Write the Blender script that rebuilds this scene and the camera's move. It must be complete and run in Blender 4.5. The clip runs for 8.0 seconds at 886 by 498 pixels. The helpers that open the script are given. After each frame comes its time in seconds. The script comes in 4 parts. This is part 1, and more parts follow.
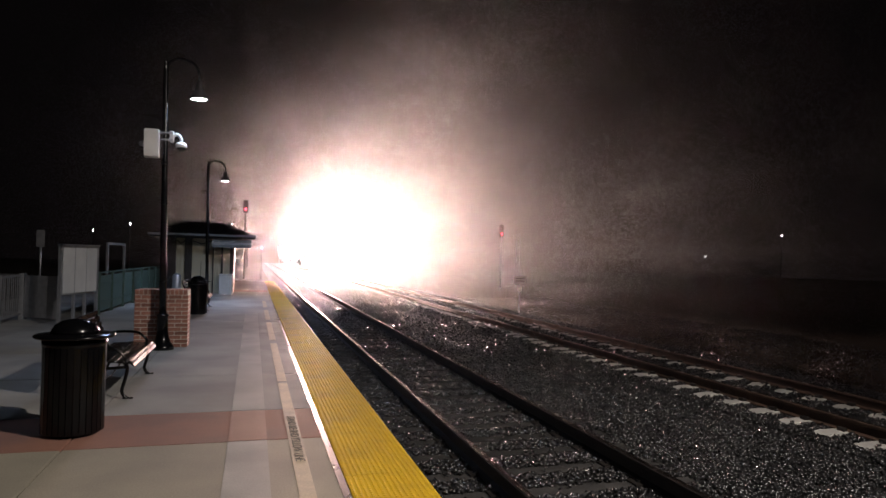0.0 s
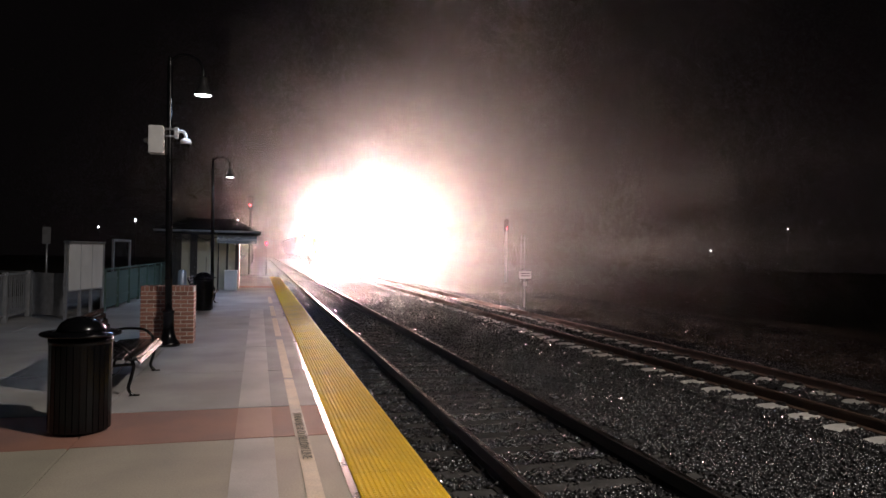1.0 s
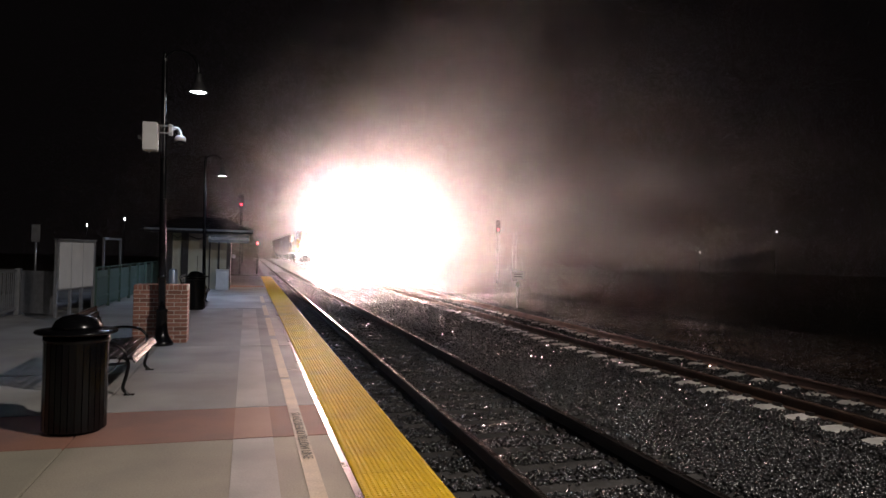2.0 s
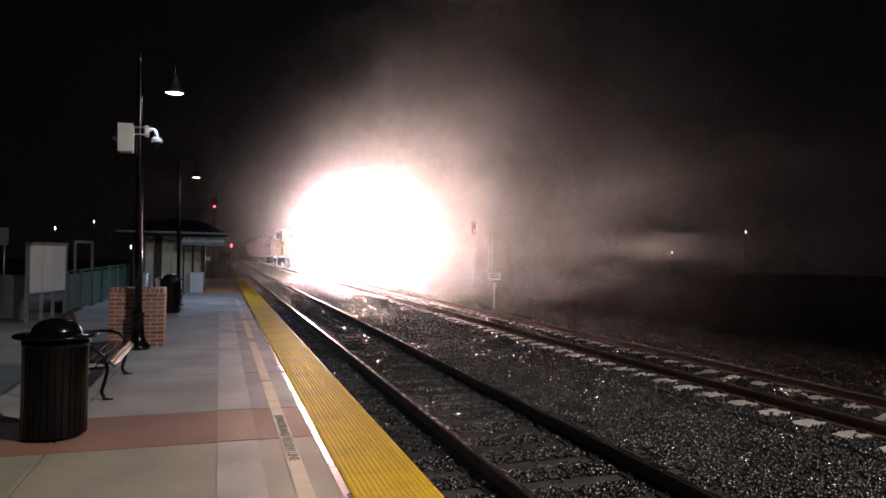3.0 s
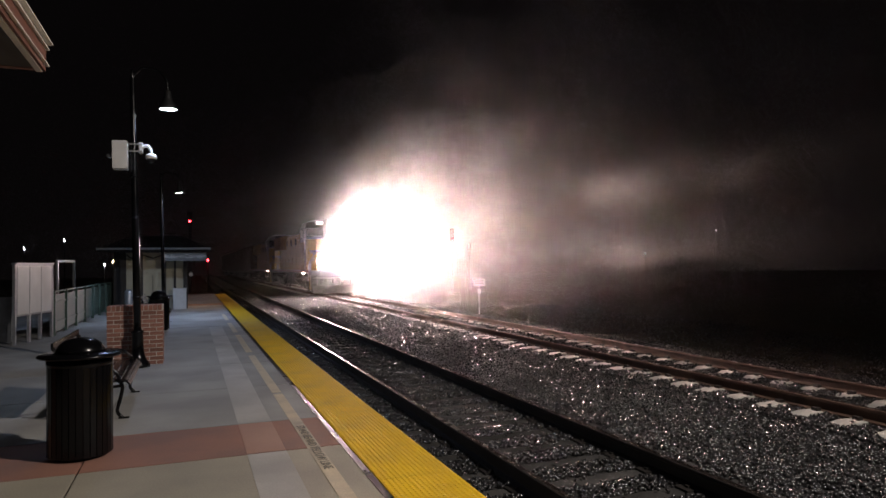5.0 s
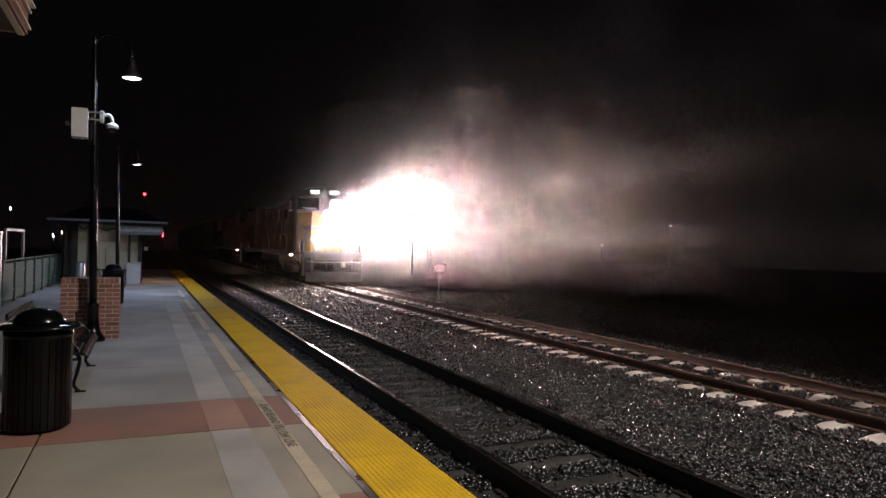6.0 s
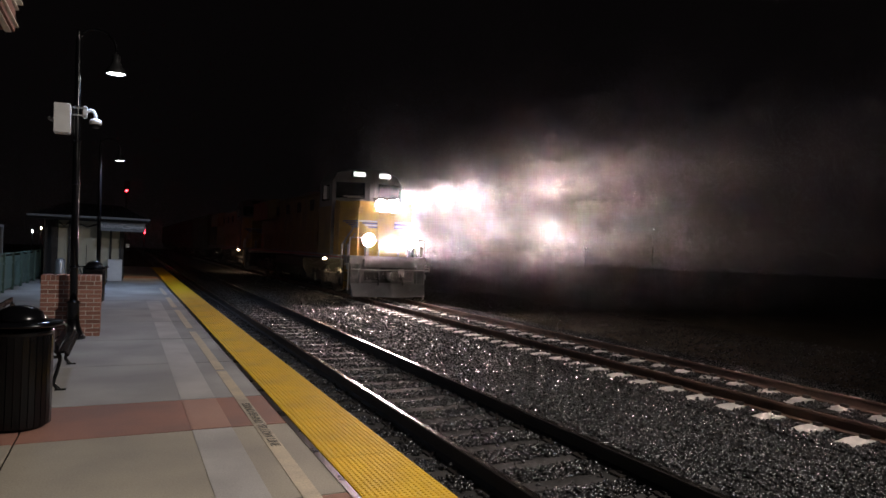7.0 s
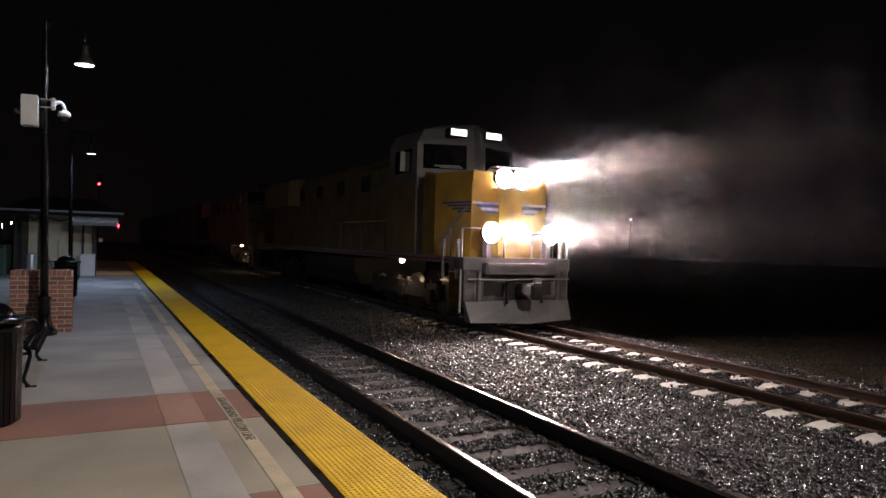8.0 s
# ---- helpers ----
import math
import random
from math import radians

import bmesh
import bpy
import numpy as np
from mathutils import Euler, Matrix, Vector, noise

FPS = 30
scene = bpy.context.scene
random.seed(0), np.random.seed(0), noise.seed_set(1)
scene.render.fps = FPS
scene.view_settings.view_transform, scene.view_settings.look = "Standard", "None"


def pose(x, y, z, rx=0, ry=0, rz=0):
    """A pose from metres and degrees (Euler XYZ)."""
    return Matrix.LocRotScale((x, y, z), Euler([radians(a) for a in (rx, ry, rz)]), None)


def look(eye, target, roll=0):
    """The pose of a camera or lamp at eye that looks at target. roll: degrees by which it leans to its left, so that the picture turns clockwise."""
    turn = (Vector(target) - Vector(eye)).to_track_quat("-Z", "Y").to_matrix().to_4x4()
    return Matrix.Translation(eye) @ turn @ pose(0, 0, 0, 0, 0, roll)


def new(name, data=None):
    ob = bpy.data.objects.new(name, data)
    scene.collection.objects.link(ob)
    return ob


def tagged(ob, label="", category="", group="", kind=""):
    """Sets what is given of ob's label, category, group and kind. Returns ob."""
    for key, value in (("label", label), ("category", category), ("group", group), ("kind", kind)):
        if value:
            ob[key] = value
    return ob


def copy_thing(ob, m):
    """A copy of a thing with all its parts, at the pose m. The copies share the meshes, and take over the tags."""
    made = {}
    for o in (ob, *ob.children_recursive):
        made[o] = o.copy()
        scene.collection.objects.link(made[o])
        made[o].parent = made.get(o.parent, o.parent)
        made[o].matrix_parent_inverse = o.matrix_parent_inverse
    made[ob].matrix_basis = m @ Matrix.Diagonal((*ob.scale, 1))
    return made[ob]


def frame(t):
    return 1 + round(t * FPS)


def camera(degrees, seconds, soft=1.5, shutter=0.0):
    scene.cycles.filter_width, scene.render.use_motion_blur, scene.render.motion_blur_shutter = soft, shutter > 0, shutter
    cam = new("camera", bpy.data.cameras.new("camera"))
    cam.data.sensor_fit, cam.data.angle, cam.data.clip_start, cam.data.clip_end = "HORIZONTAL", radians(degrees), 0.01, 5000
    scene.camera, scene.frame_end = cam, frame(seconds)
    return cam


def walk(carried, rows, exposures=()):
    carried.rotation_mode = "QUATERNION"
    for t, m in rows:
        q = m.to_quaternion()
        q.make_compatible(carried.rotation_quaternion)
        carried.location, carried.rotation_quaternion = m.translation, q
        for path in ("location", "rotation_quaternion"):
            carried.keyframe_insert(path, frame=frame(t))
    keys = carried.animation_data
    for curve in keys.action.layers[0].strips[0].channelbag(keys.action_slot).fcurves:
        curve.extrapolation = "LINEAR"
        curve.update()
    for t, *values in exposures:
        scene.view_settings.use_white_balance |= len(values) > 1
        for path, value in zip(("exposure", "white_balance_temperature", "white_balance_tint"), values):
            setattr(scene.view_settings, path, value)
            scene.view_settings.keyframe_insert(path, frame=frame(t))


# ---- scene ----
cam = camera(67.8, 8.0)
PATH = [
    (0, (-1.328, 0.228, 1.694), (-0.775, 2.150, 1.723), 1.40),
    (0.5, (-1.303, 0.307, 1.684), (-0.779, 2.237, 1.690), 1.30),
    (1, (-1.333, 0.270, 1.705), (-0.793, 2.196, 1.718), 1.15),
    (1.5, (-1.385, 0.339, 1.688), (-0.830, 2.261, 1.703), 1.50),
    (2, (-1.422, 0.352, 1.682), (-0.854, 2.270, 1.698), 1.45),
    (2.2, (-1.447, 0.345, 1.681), (-0.853, 2.254, 1.698), 1.50),
    (3.5, (-1.612, 0.297, 1.675), (-0.949, 2.184, 1.694), 0.50),
    (4, (-1.789, 0.239, 1.688), (-1.086, 2.111, 1.669), -0.35),
    (4.5, (-1.901, 0.348, 1.673), (-1.172, 2.210, 1.712), -0.53),
    (4.7, (-1.925, 0.343, 1.672), (-1.208, 2.210, 1.721), -0.90),
    (5.8, (-2.054, 0.318, 1.665), (-1.296, 2.168, 1.675), 1.27),
    (6, (-2.078, 0.313, 1.664), (-1.250, 2.133, 1.665), 1.50),
    (6.5, (-2.097, 0.337, 1.672), (-1.267, 2.157, 1.672), 1.95),
    (7, (-2.097, 0.286, 1.673), (-1.226, 2.087, 1.677), 2.19),
    (7.5, (-2.101, 0.300, 1.672), (-1.203, 2.087, 1.669), 1.95),
    (8, (-2.064, 0.258, 1.673), (-1.136, 2.030, 1.654), 1.72),
]
walk(cam, [(t, look(eye, target, roll)) for t, eye, target, roll in PATH])
TRAIN_SPEED = 10.25

# ---- world and large lights ----
world = bpy.data.worlds.new("night")
scene.world = world
world.use_nodes = True
world.node_tree.nodes["Background"].inputs[0].default_value = (0.30, 0.24, 0.26, 1)
world.node_tree.nodes["Background"].inputs[1].default_value = 0.006


def lamp(name, kind, m, energy, colour, size=0.2, spot=None):
    d = bpy.data.lights.new(name, kind)
    d.energy, d.color = energy, colour
    if kind == "AREA":
        d.shape, d.size = "DISK", size
    else:
        d.shadow_soft_size = size
    if spot:
        d.spot_size, d.spot_blend = radians(spot), 1.0
    ob = new(name, d)
    ob.matrix_world = m
    return ob


# added lamp in place of unseen station lighting that throws shadows to the left
FLOOD = (5.2, 0.2, 8.0)
lamp("station_light_standin", "SPOT", look(FLOOD, (-.7, 7.9, 0)), 3700, (1.0, 0.90, 0.82), 0.12, 104)

# ---- materials ----


def mat(name, colour, rough=0.6, metal=0.0, vary=0.25, scale=6.0, fine=60.0, bump=0.0, second=None, spec=0.5, emit=None, coat=0.0):
    """A surface with large stains and fine grain; second is the colour of the stains."""
    m = bpy.data.materials.new(name)
    m.use_nodes = True
    nt = m.node_tree
    p = nt.nodes["Principled BSDF"]
    p.inputs["Roughness"].default_value = rough
    p.inputs["Metallic"].default_value = metal
    p.inputs["Specular IOR Level"].default_value = spec
    p.inputs["Coat Weight"].default_value = coat
    if emit:
        p.inputs["Emission Color"].default_value = (*emit[0], 1)
        p.inputs["Emission Strength"].default_value = emit[1]
        p.inputs["Base Color"].default_value = (*colour, 1)
        return m
    geo = nt.nodes.new("ShaderNodeTexCoord")
    n1 = nt.nodes.new("ShaderNodeTexNoise")
    n1.inputs["Scale"].default_value, n1.inputs["Detail"].default_value = scale, 4
    n2 = nt.nodes.new("ShaderNodeTexNoise")
    n2.inputs["Scale"].default_value, n2.inputs["Detail"].default_value = fine, 3
    for n in (n1, n2):
        nt.links.new(geo.outputs["Object"], n.inputs["Vector"])
    r = nt.nodes.new("ShaderNodeValToRGB")
    r.color_ramp.elements[0].position, r.color_ramp.elements[1].position = 0.35, 0.65
    b = second or tuple(c * (1 - vary) for c in colour)
    r.color_ramp.elements[0].color = (*b, 1)
    r.color_ramp.elements[1].color = (*colour, 1)
    nt.links.new(n1.outputs["Fac"], r.inputs["Fac"])
    mix = nt.nodes.new("ShaderNodeMix")
    mix.data_type, mix.blend_type = "RGBA", "MULTIPLY"
    mix.inputs["Factor"].default_value = 0.6
    nt.links.new(r.outputs["Color"], mix.inputs["A"])
    g = nt.nodes.new("ShaderNodeMapRange")
    g.inputs["From Min"].default_value, g.inputs["From Max"].default_value = 0.25, 0.75
    g.inputs["To Min"].default_value, g.inputs["To Max"].default_value = 1 - vary, 1 + vary * 0.5
    nt.links.new(n2.outputs["Fac"], g.inputs["Value"])
    nt.links.new(g.outputs["Result"], mix.inputs["B"])
    nt.links.new(mix.outputs["Result"], p.inputs["Base Color"])
    rr = nt.nodes.new("ShaderNodeMapRange")
    rr.inputs["To Min"].default_value, rr.inputs["To Max"].default_value = max(0.02, rough - 0.12), min(1, rough + 0.12)
    nt.links.new(n1.outputs["Fac"], rr.inputs["Value"])
    nt.links.new(rr.outputs["Result"], p.inputs["Roughness"])
    if bump:
        bp = nt.nodes.new("ShaderNodeBump")
        bp.inputs["Strength"].default_value, bp.inputs["Distance"].default_value = 0.6, bump
        nt.links.new(n2.outputs["Fac"], bp.inputs["Height"])
        nt.links.new(bp.outputs["Normal"], p.inputs["Normal"])
    return m


def per_piece(m, amount=0.35):
    """Vary a material's colour from piece to piece."""
    nt = m.node_tree
    p = nt.nodes["Principled BSDF"]
    src = p.inputs["Base Color"].links[0].from_socket
    info = nt.nodes.new("ShaderNodeObjectInfo")
    hsv = nt.nodes.new("ShaderNodeHueSaturation")
    mr = nt.nodes.new("ShaderNodeMapRange")
    mr.inputs["To Min"].default_value, mr.inputs["To Max"].default_value = 1 - amount, 1 + amount
    nt.links.new(info.outputs["Random"], mr.inputs["Value"])
    nt.links.new(mr.outputs["Result"], hsv.inputs["Value"])
    nt.links.new(src, hsv.inputs["Color"])
    nt.links.new(hsv.outputs["Color"], p.inputs["Base Color"])
    return m


def per_island(m, low=0.4, high=2.2):
    """Vary a joined material's colour from stone to stone."""
    nt = m.node_tree
    p = nt.nodes["Principled BSDF"]
    src = p.inputs["Base Color"].links[0].from_socket
    info = nt.nodes.new("ShaderNodeNewGeometry")
    hsv = nt.nodes.new("ShaderNodeHueSaturation")
    mr = nt.nodes.new("ShaderNodeMapRange")
    mr.inputs["To Min"].default_value, mr.inputs["To Max"].default_value = low, high
    nt.links.new(info.outputs["Random Per Island"], mr.inputs["Value"])
    nt.links.new(mr.outputs["Result"], hsv.inputs["Value"])
    nt.links.new(src, hsv.inputs["Color"])
    nt.links.new(hsv.outputs["Color"], p.inputs["Base Color"])
    return m


CONCRETE = per_piece(mat("grey_concrete", (0.37, 0.365, 0.35), 0.72, vary=0.28, scale=0.8, fine=70, bump=0.002, second=(0.25, 0.245, 0.235)), 0.1)
PALE = per_piece(mat("pale_strip_concrete", (0.50, 0.485, 0.46), 0.65, vary=0.25, scale=1.2, fine=80, bump=0.001, second=(0.36, 0.345, 0.325)), 0.06)
RED_CONCRETE = mat("red_tinted_concrete", (0.36, 0.18, 0.13), 0.72, vary=0.3, scale=1.1, fine=80, bump=0.002, second=(0.24, 0.135, 0.11))
PALE_RED = mat("pale_red_strip_concrete", (0.42, 0.25, 0.19), 0.65, vary=0.2, scale=1.4, fine=80, bump=0.001, second=(0.36, 0.20, 0.155))
WARM_CONCRETE = mat("beige_concrete", (0.42, 0.38, 0.30), 0.7, vary=0.28, scale=0.8, fine=70, bump=0.002, second=(0.30, 0.275, 0.225))
KERB = mat("kerb_concrete", (0.30, 0.29, 0.27), 0.8, vary=0.3, scale=2, fine=60, bump=0.003)
YELLOW = per_piece(mat("yellow_tactile", (0.80, 0.50, 0.012), 0.6, vary=0.2, scale=2.5, fine=50, second=(0.64, 0.39, 0.012), spec=0.35), 0.06)
CREAM_PAINT = mat("worn_cream_line_paint", (0.60, 0.51, 0.36), 0.62, vary=0.3, scale=5, fine=60, second=(0.48, 0.41, 0.30))
WHITE_PAINT = mat("worn_white_line_paint", (0.62, 0.58, 0.55), 0.45, vary=0.35, scale=3, fine=50, second=(0.40, 0.36, 0.33))
EDGE_TRIM = mat("wet_steel_trim", (0.16, 0.15, 0.14), 0.3, metal=0.9, vary=0.4, scale=3, fine=60)
HOOD_YELLOW = mat("grimy_yellow_paint", (0.46, 0.33, 0.15), 0.55, vary=0.4, scale=1.2, fine=25, second=(0.30, 0.22, 0.12))
PILOT_GREY = mat("grimy_pilot_paint", (0.26, 0.25, 0.25), 0.5, vary=0.4, scale=3, fine=30, second=(0.09, 0.085, 0.085))
WORN_LINE = mat("slick_worn_line", (0.50, 0.43, 0.32), 0.62, vary=0.4, scale=6, fine=50, second=(0.36, 0.31, 0.24))
STENCIL = mat("black_stencil_paint", (0.10, 0.095, 0.08), 0.62)
SAND = mat("dark_joint", (0.06, 0.055, 0.05), 0.9)
BLACK = mat("black_powder_coat", (0.004, 0.004, 0.005), 0.2, vary=0.2, scale=4, fine=90, spec=0.3)
BLACK_MATT = mat("black_matt_paint", (0.015, 0.015, 0.016), 0.5)
BRICK = per_piece(mat("red_brick", (0.30, 0.14, 0.105), 0.8, vary=0.3, scale=20, fine=150, bump=0.002, second=(0.22, 0.095, 0.07)), 0.35)
MORTAR = mat("grey_mortar", (0.58, 0.52, 0.46), 0.95, fine=200, bump=0.002)
RUST = mat("rusty_rail_web", (0.11, 0.064, 0.042), 0.75, vary=0.4, scale=3, fine=70, bump=0.002, second=(0.065, 0.038, 0.026))
RAIL_DARK = mat("dark_rail_steel", (0.020, 0.016, 0.014), 0.6, vary=0.4, scale=3, fine=70, bump=0.002)
RAIL_TOP = mat("polished_rail_head", (0.42, 0.39, 0.36), 0.25, metal=1.0, vary=0.2, scale=6, fine=80)
TIE_WOOD = per_piece(mat("weathered_timber", (0.048, 0.045, 0.043), 0.85, vary=0.45, scale=4, fine=60, bump=0.006), 0.3)
TIE_CONC = per_piece(mat("pale_concrete_tie", (0.66, 0.64, 0.60), 0.7, vary=0.2, scale=4, fine=80, bump=0.002), 0.12)
STONE = per_island(mat("wet_dark_ballast", (0.018, 0.0175, 0.019), 0.27, vary=0.4, scale=30, fine=160, bump=0.002, spec=1.0))
BED = mat("ballast_bed", (0.028, 0.027, 0.027), 0.6, vary=0.6, scale=14, fine=40, bump=0.03)
SOIL = mat("dark_verge_soil", (0.05, 0.04, 0.026), 0.95, vary=0.7, scale=2, fine=18, bump=0.08, second=(0.03, 0.03, 0.018), spec=0.1)
# backdrop colour with the sky's faint glow put in as emission
NIGHT = mat("glowing_night_backdrop", (0.045, 0.038, 0.026), 1.0, emit=((0.30, 0.24, 0.26), 0.006), spec=0.0)
GALV = mat("galvanised_steel", (0.50, 0.51, 0.53), 0.4, metal=0.7, vary=0.2, scale=8, fine=60)
CAM_WHITE = mat("white_camera_housing", (0.72, 0.72, 0.72), 0.4, vary=0.08)
BOARD_WHITE = mat("pale_notice_panel", (0.78, 0.78, 0.77), 0.35, vary=0.12, scale=2)
FENCE_GREEN = per_piece(mat("grey_green_fence_panel", (0.07, 0.12, 0.10), 0.6, vary=0.2, scale=3), 0.08)
CREAM_WALL = mat("cream_painted_wall", (0.62, 0.57, 0.42), 0.7, vary=0.12, scale=2, fine=60)
DARK_WOOD = mat("dark_stained_timber", (0.035, 0.028, 0.024), 0.6, vary=0.3, scale=5)
ROOF = mat("dark_roof_metal", (0.012, 0.011, 0.011), 0.85, vary=0.3, scale=3, spec=0.15)
EAVE_RED = mat("reddish_brown_fascia", (0.17, 0.07, 0.05), 0.5, vary=0.2, scale=4)
EAVE_TRIM = mat("pale_metal_drip_edge", (0.80, 0.75, 0.68), 0.35, metal=0.2)
SIGN_GREY = mat("grey_name_board", (0.16, 0.17, 0.18), 0.6, vary=0.1)
SIGN_TEXT = mat("pale_lettering", (0.75, 0.75, 0.75), 0.6)
LOCO_YELLOW = mat("armour_yellow_paint", (0.58, 0.35, 0.05), 0.42, vary=0.3, scale=1.6, fine=30, second=(0.36, 0.23, 0.06))
LOCO_GREY = mat("harbour_grey_paint", (0.34, 0.33, 0.335), 0.45, vary=0.25, scale=2, fine=30)
LOCO_DARK = mat("dark_underframe", (0.045, 0.043, 0.042), 0.65, vary=0.4, scale=3, fine=40)
LOCO_RED = mat("red_stripe_paint", (0.45, 0.03, 0.025), 0.4)
LOCO_WHITE = mat("white_handrail_paint", (0.70, 0.68, 0.64), 0.4, vary=0.1)
LOGO_BLUE = mat("blue_wing_paint", (0.05, 0.08, 0.22), 0.4)
LOGO_WHITE = mat("white_wing_paint", (0.70, 0.70, 0.72), 0.4)
STEEL = mat("worn_wheel_steel", (0.20, 0.19, 0.18), 0.4, metal=0.8, vary=0.3)
CAR_GREY = mat("dirty_grey_wagon_paint", (0.20, 0.19, 0.18), 0.65, vary=0.4, scale=1.2, fine=20, second=(0.13, 0.10, 0.08))
GLASS = mat("dark_windscreen", (0.01, 0.01, 0.012), 0.06, vary=0.1, spec=0.8)
REFLECT = mat("lamp_reflector", (0.85, 0.84, 0.82), 0.25, metal=1.0, vary=0.05)
LENS_BLACK = mat("blackened_lamp_tube", (0.004, 0.004, 0.004), 0.9, spec=0.0)


def glow(name, colour, strength):
    return mat(name, (0.8, 0.8, 0.8), 0.4, emit=(colour, strength))


LED = glow("cool_led_lens", (0.86, 0.94, 1.0), 30)
LED_FAR = glow("distant_lamp_glow", (0.95, 0.95, 1.0), 25)
RED_GLOW = glow("red_signal_lens", (1.0, 0.02, 0.03), 30)
BLUE_GLOW = glow("blue_indicator_lens", (0.1, 0.5, 1.0), 4)
AMBER_GLOW = glow("amber_lamp_glow", (1.0, 0.75, 0.45), 20)
NUMBER_GLOW = glow("lit_number_panel", (1.0, 1.0, 0.95), 2.2)
FILAMENT = glow("headlight_filament", (1.0, 0.65, 0.57), 0.25e7)
# emission for a ring wider than the lens, imitating the lamp's glare
GLARE_RING = glow("headlight_glare_ring", (1.0, 0.76, 0.72), 480)
STEP_GLOW = glow("step_lamp_glow", (1.0, 0.70, 0.42), 160)

# ---- mesh helpers ----


def mesh_from(name, bm, material):
    me = bpy.data.meshes.new(name)
    bm.to_mesh(me)
    bm.free()
    for one in (material if isinstance(material, (list, tuple)) else [material]):
        me.materials.append(one)
    return me


def part(name, bm, material, parent=None, label="", m=None):
    ob = new(name, mesh_from(name, bm, material))
    ob.parent = parent
    if m is not None:
        ob.matrix_basis = m
    return tagged(ob, label) if label else ob


def thing(name, m, label, category, group="", kind=""):
    ob = new(name)
    ob.matrix_basis = m
    return tagged(ob, label, category, group, kind)


def box(bm, x0, x1, y0, y1, z0, z1, bevel=0.0):
    r = bmesh.ops.create_cube(bm, size=1, matrix=Matrix.LocRotScale(((x0 + x1) / 2, (y0 + y1) / 2, (z0 + z1) / 2), None, (x1 - x0, y1 - y0, z1 - z0)))
    if bevel:
        es = list({e for v in r["verts"] for e in v.link_edges})
        bmesh.ops.bevel(bm, geom=es, offset=bevel, segments=2, affect="EDGES")
    return bm


def boxed(*a, bevel=0.0):
    return box(bmesh.new(), *a, bevel=bevel)


def tube(bm, pts, r, n=10, r2=None):
    """A round bar along points."""
    rings = []
    for i, p in enumerate(pts):
        p = Vector(p)
        a = Vector(pts[max(i - 1, 0)])
        b = Vector(pts[min(i + 1, len(pts) - 1)])
        d = (b - a).normalized()
        u = d.orthogonal().normalized() if i == 0 else (u - d * u.dot(d)).normalized()
        v = d.cross(u)
        rr = r if r2 is None else r + (r2 - r) * i / (len(pts) - 1)
        rings.append([bm.verts.new(p + rr * (math.cos(k * math.tau / n) * u + math.sin(k * math.tau / n) * v)) for k in range(n)])
    for a, b in zip(rings, rings[1:]):
        for k in range(n):
            bm.faces.new((a[k], a[(k + 1) % n], b[(k + 1) % n], b[k])).smooth = True
    bm.faces.new(rings[0][::-1])
    bm.faces.new(rings[-1])
    return bm


def lathe(bm, prof, n=24, at=(0, 0, 0), caps=True):
    """A turned shape round z from (radius, height) pairs."""
    at = Vector(at)
    rings = [[bm.verts.new(at + Vector((r * math.cos(k * math.tau / n), r * math.sin(k * math.tau / n), z))) for k in range(n)] for r, z in prof]
    for a, b in zip(rings, rings[1:]):
        for k in range(n):
            bm.faces.new((a[k], a[(k + 1) % n], b[(k + 1) % n], b[k])).smooth = True
    if caps:
        bm.faces.new(rings[0][::-1])
        bm.faces.new(rings[-1])
    return bm


def prism(bm, outline, y0, y1):
    """An outline in x and z drawn out along y."""
    a = [bm.verts.new((x, y0, z)) for x, z in outline]
    b = [bm.verts.new((x, y1, z)) for x, z in outline]
    n = len(a)
    bm.faces.new(a)
    bm.faces.new(b[::-1])
    for i in range(n):
        bm.faces.new((a[i], b[i], b[(i + 1) % n], a[(i + 1) % n]))
    bmesh.ops.recalc_face_normals(bm, faces=bm.faces)
    return bm


def disc(bm, r, m, n=20):
    bmesh.ops.create_circle(bm, cap_ends=True, radius=r, segments=n, matrix=m)
    return bm


def curve_points(pts, n=6):
    """A smooth line through points."""
    out = []
    p = [Vector(q) for q in pts]
    p = [2 * p[0] - p[1]] + p + [2 * p[-1] - p[-2]]
    for i in range(1, len(p) - 2):
        for k in range(n):
            t = k / n
            out.append(0.5 * ((2 * p[i]) + (p[i + 1] - p[i - 1]) * t + (2 * p[i - 1] - 5 * p[i] + 4 * p[i + 1] - p[i + 2]) * t * t + (3 * p[i] - p[i - 1] - 3 * p[i + 1] + p[i + 2]) * t ** 3))
    return out + [p[-2]]


# ---- ground ----
RAIL_Z = -0.27
NEAR, FAR_X = (0.95, 2.43), (6.26, 7.76)


def rail(parent, x, web):
    bm = bmesh.new()
    z = RAIL_Z
    prism(bm, [(x - .07, z - .18), (x + .07, z - .18), (x + .07, z - .165), (x + .012, z - .145), (x + .012, z - .05), (x + .036, z - .035), (x + .036, z - .006), (x + .026, z - .001), (x - .026, z - .001), (x - .036, z - .006), (x - .036, z - .035), (x - .012, z - .05), (x - .012, z - .145), (x - .07, z - .165)], -60, 420)
    ob = part("rail", bm, web, parent, "steel rail with polished running surface")
    part("rail_head", boxed(x - .024, x + .03, -60, 420, z - .0005, z + .002), RAIL_TOP, ob)


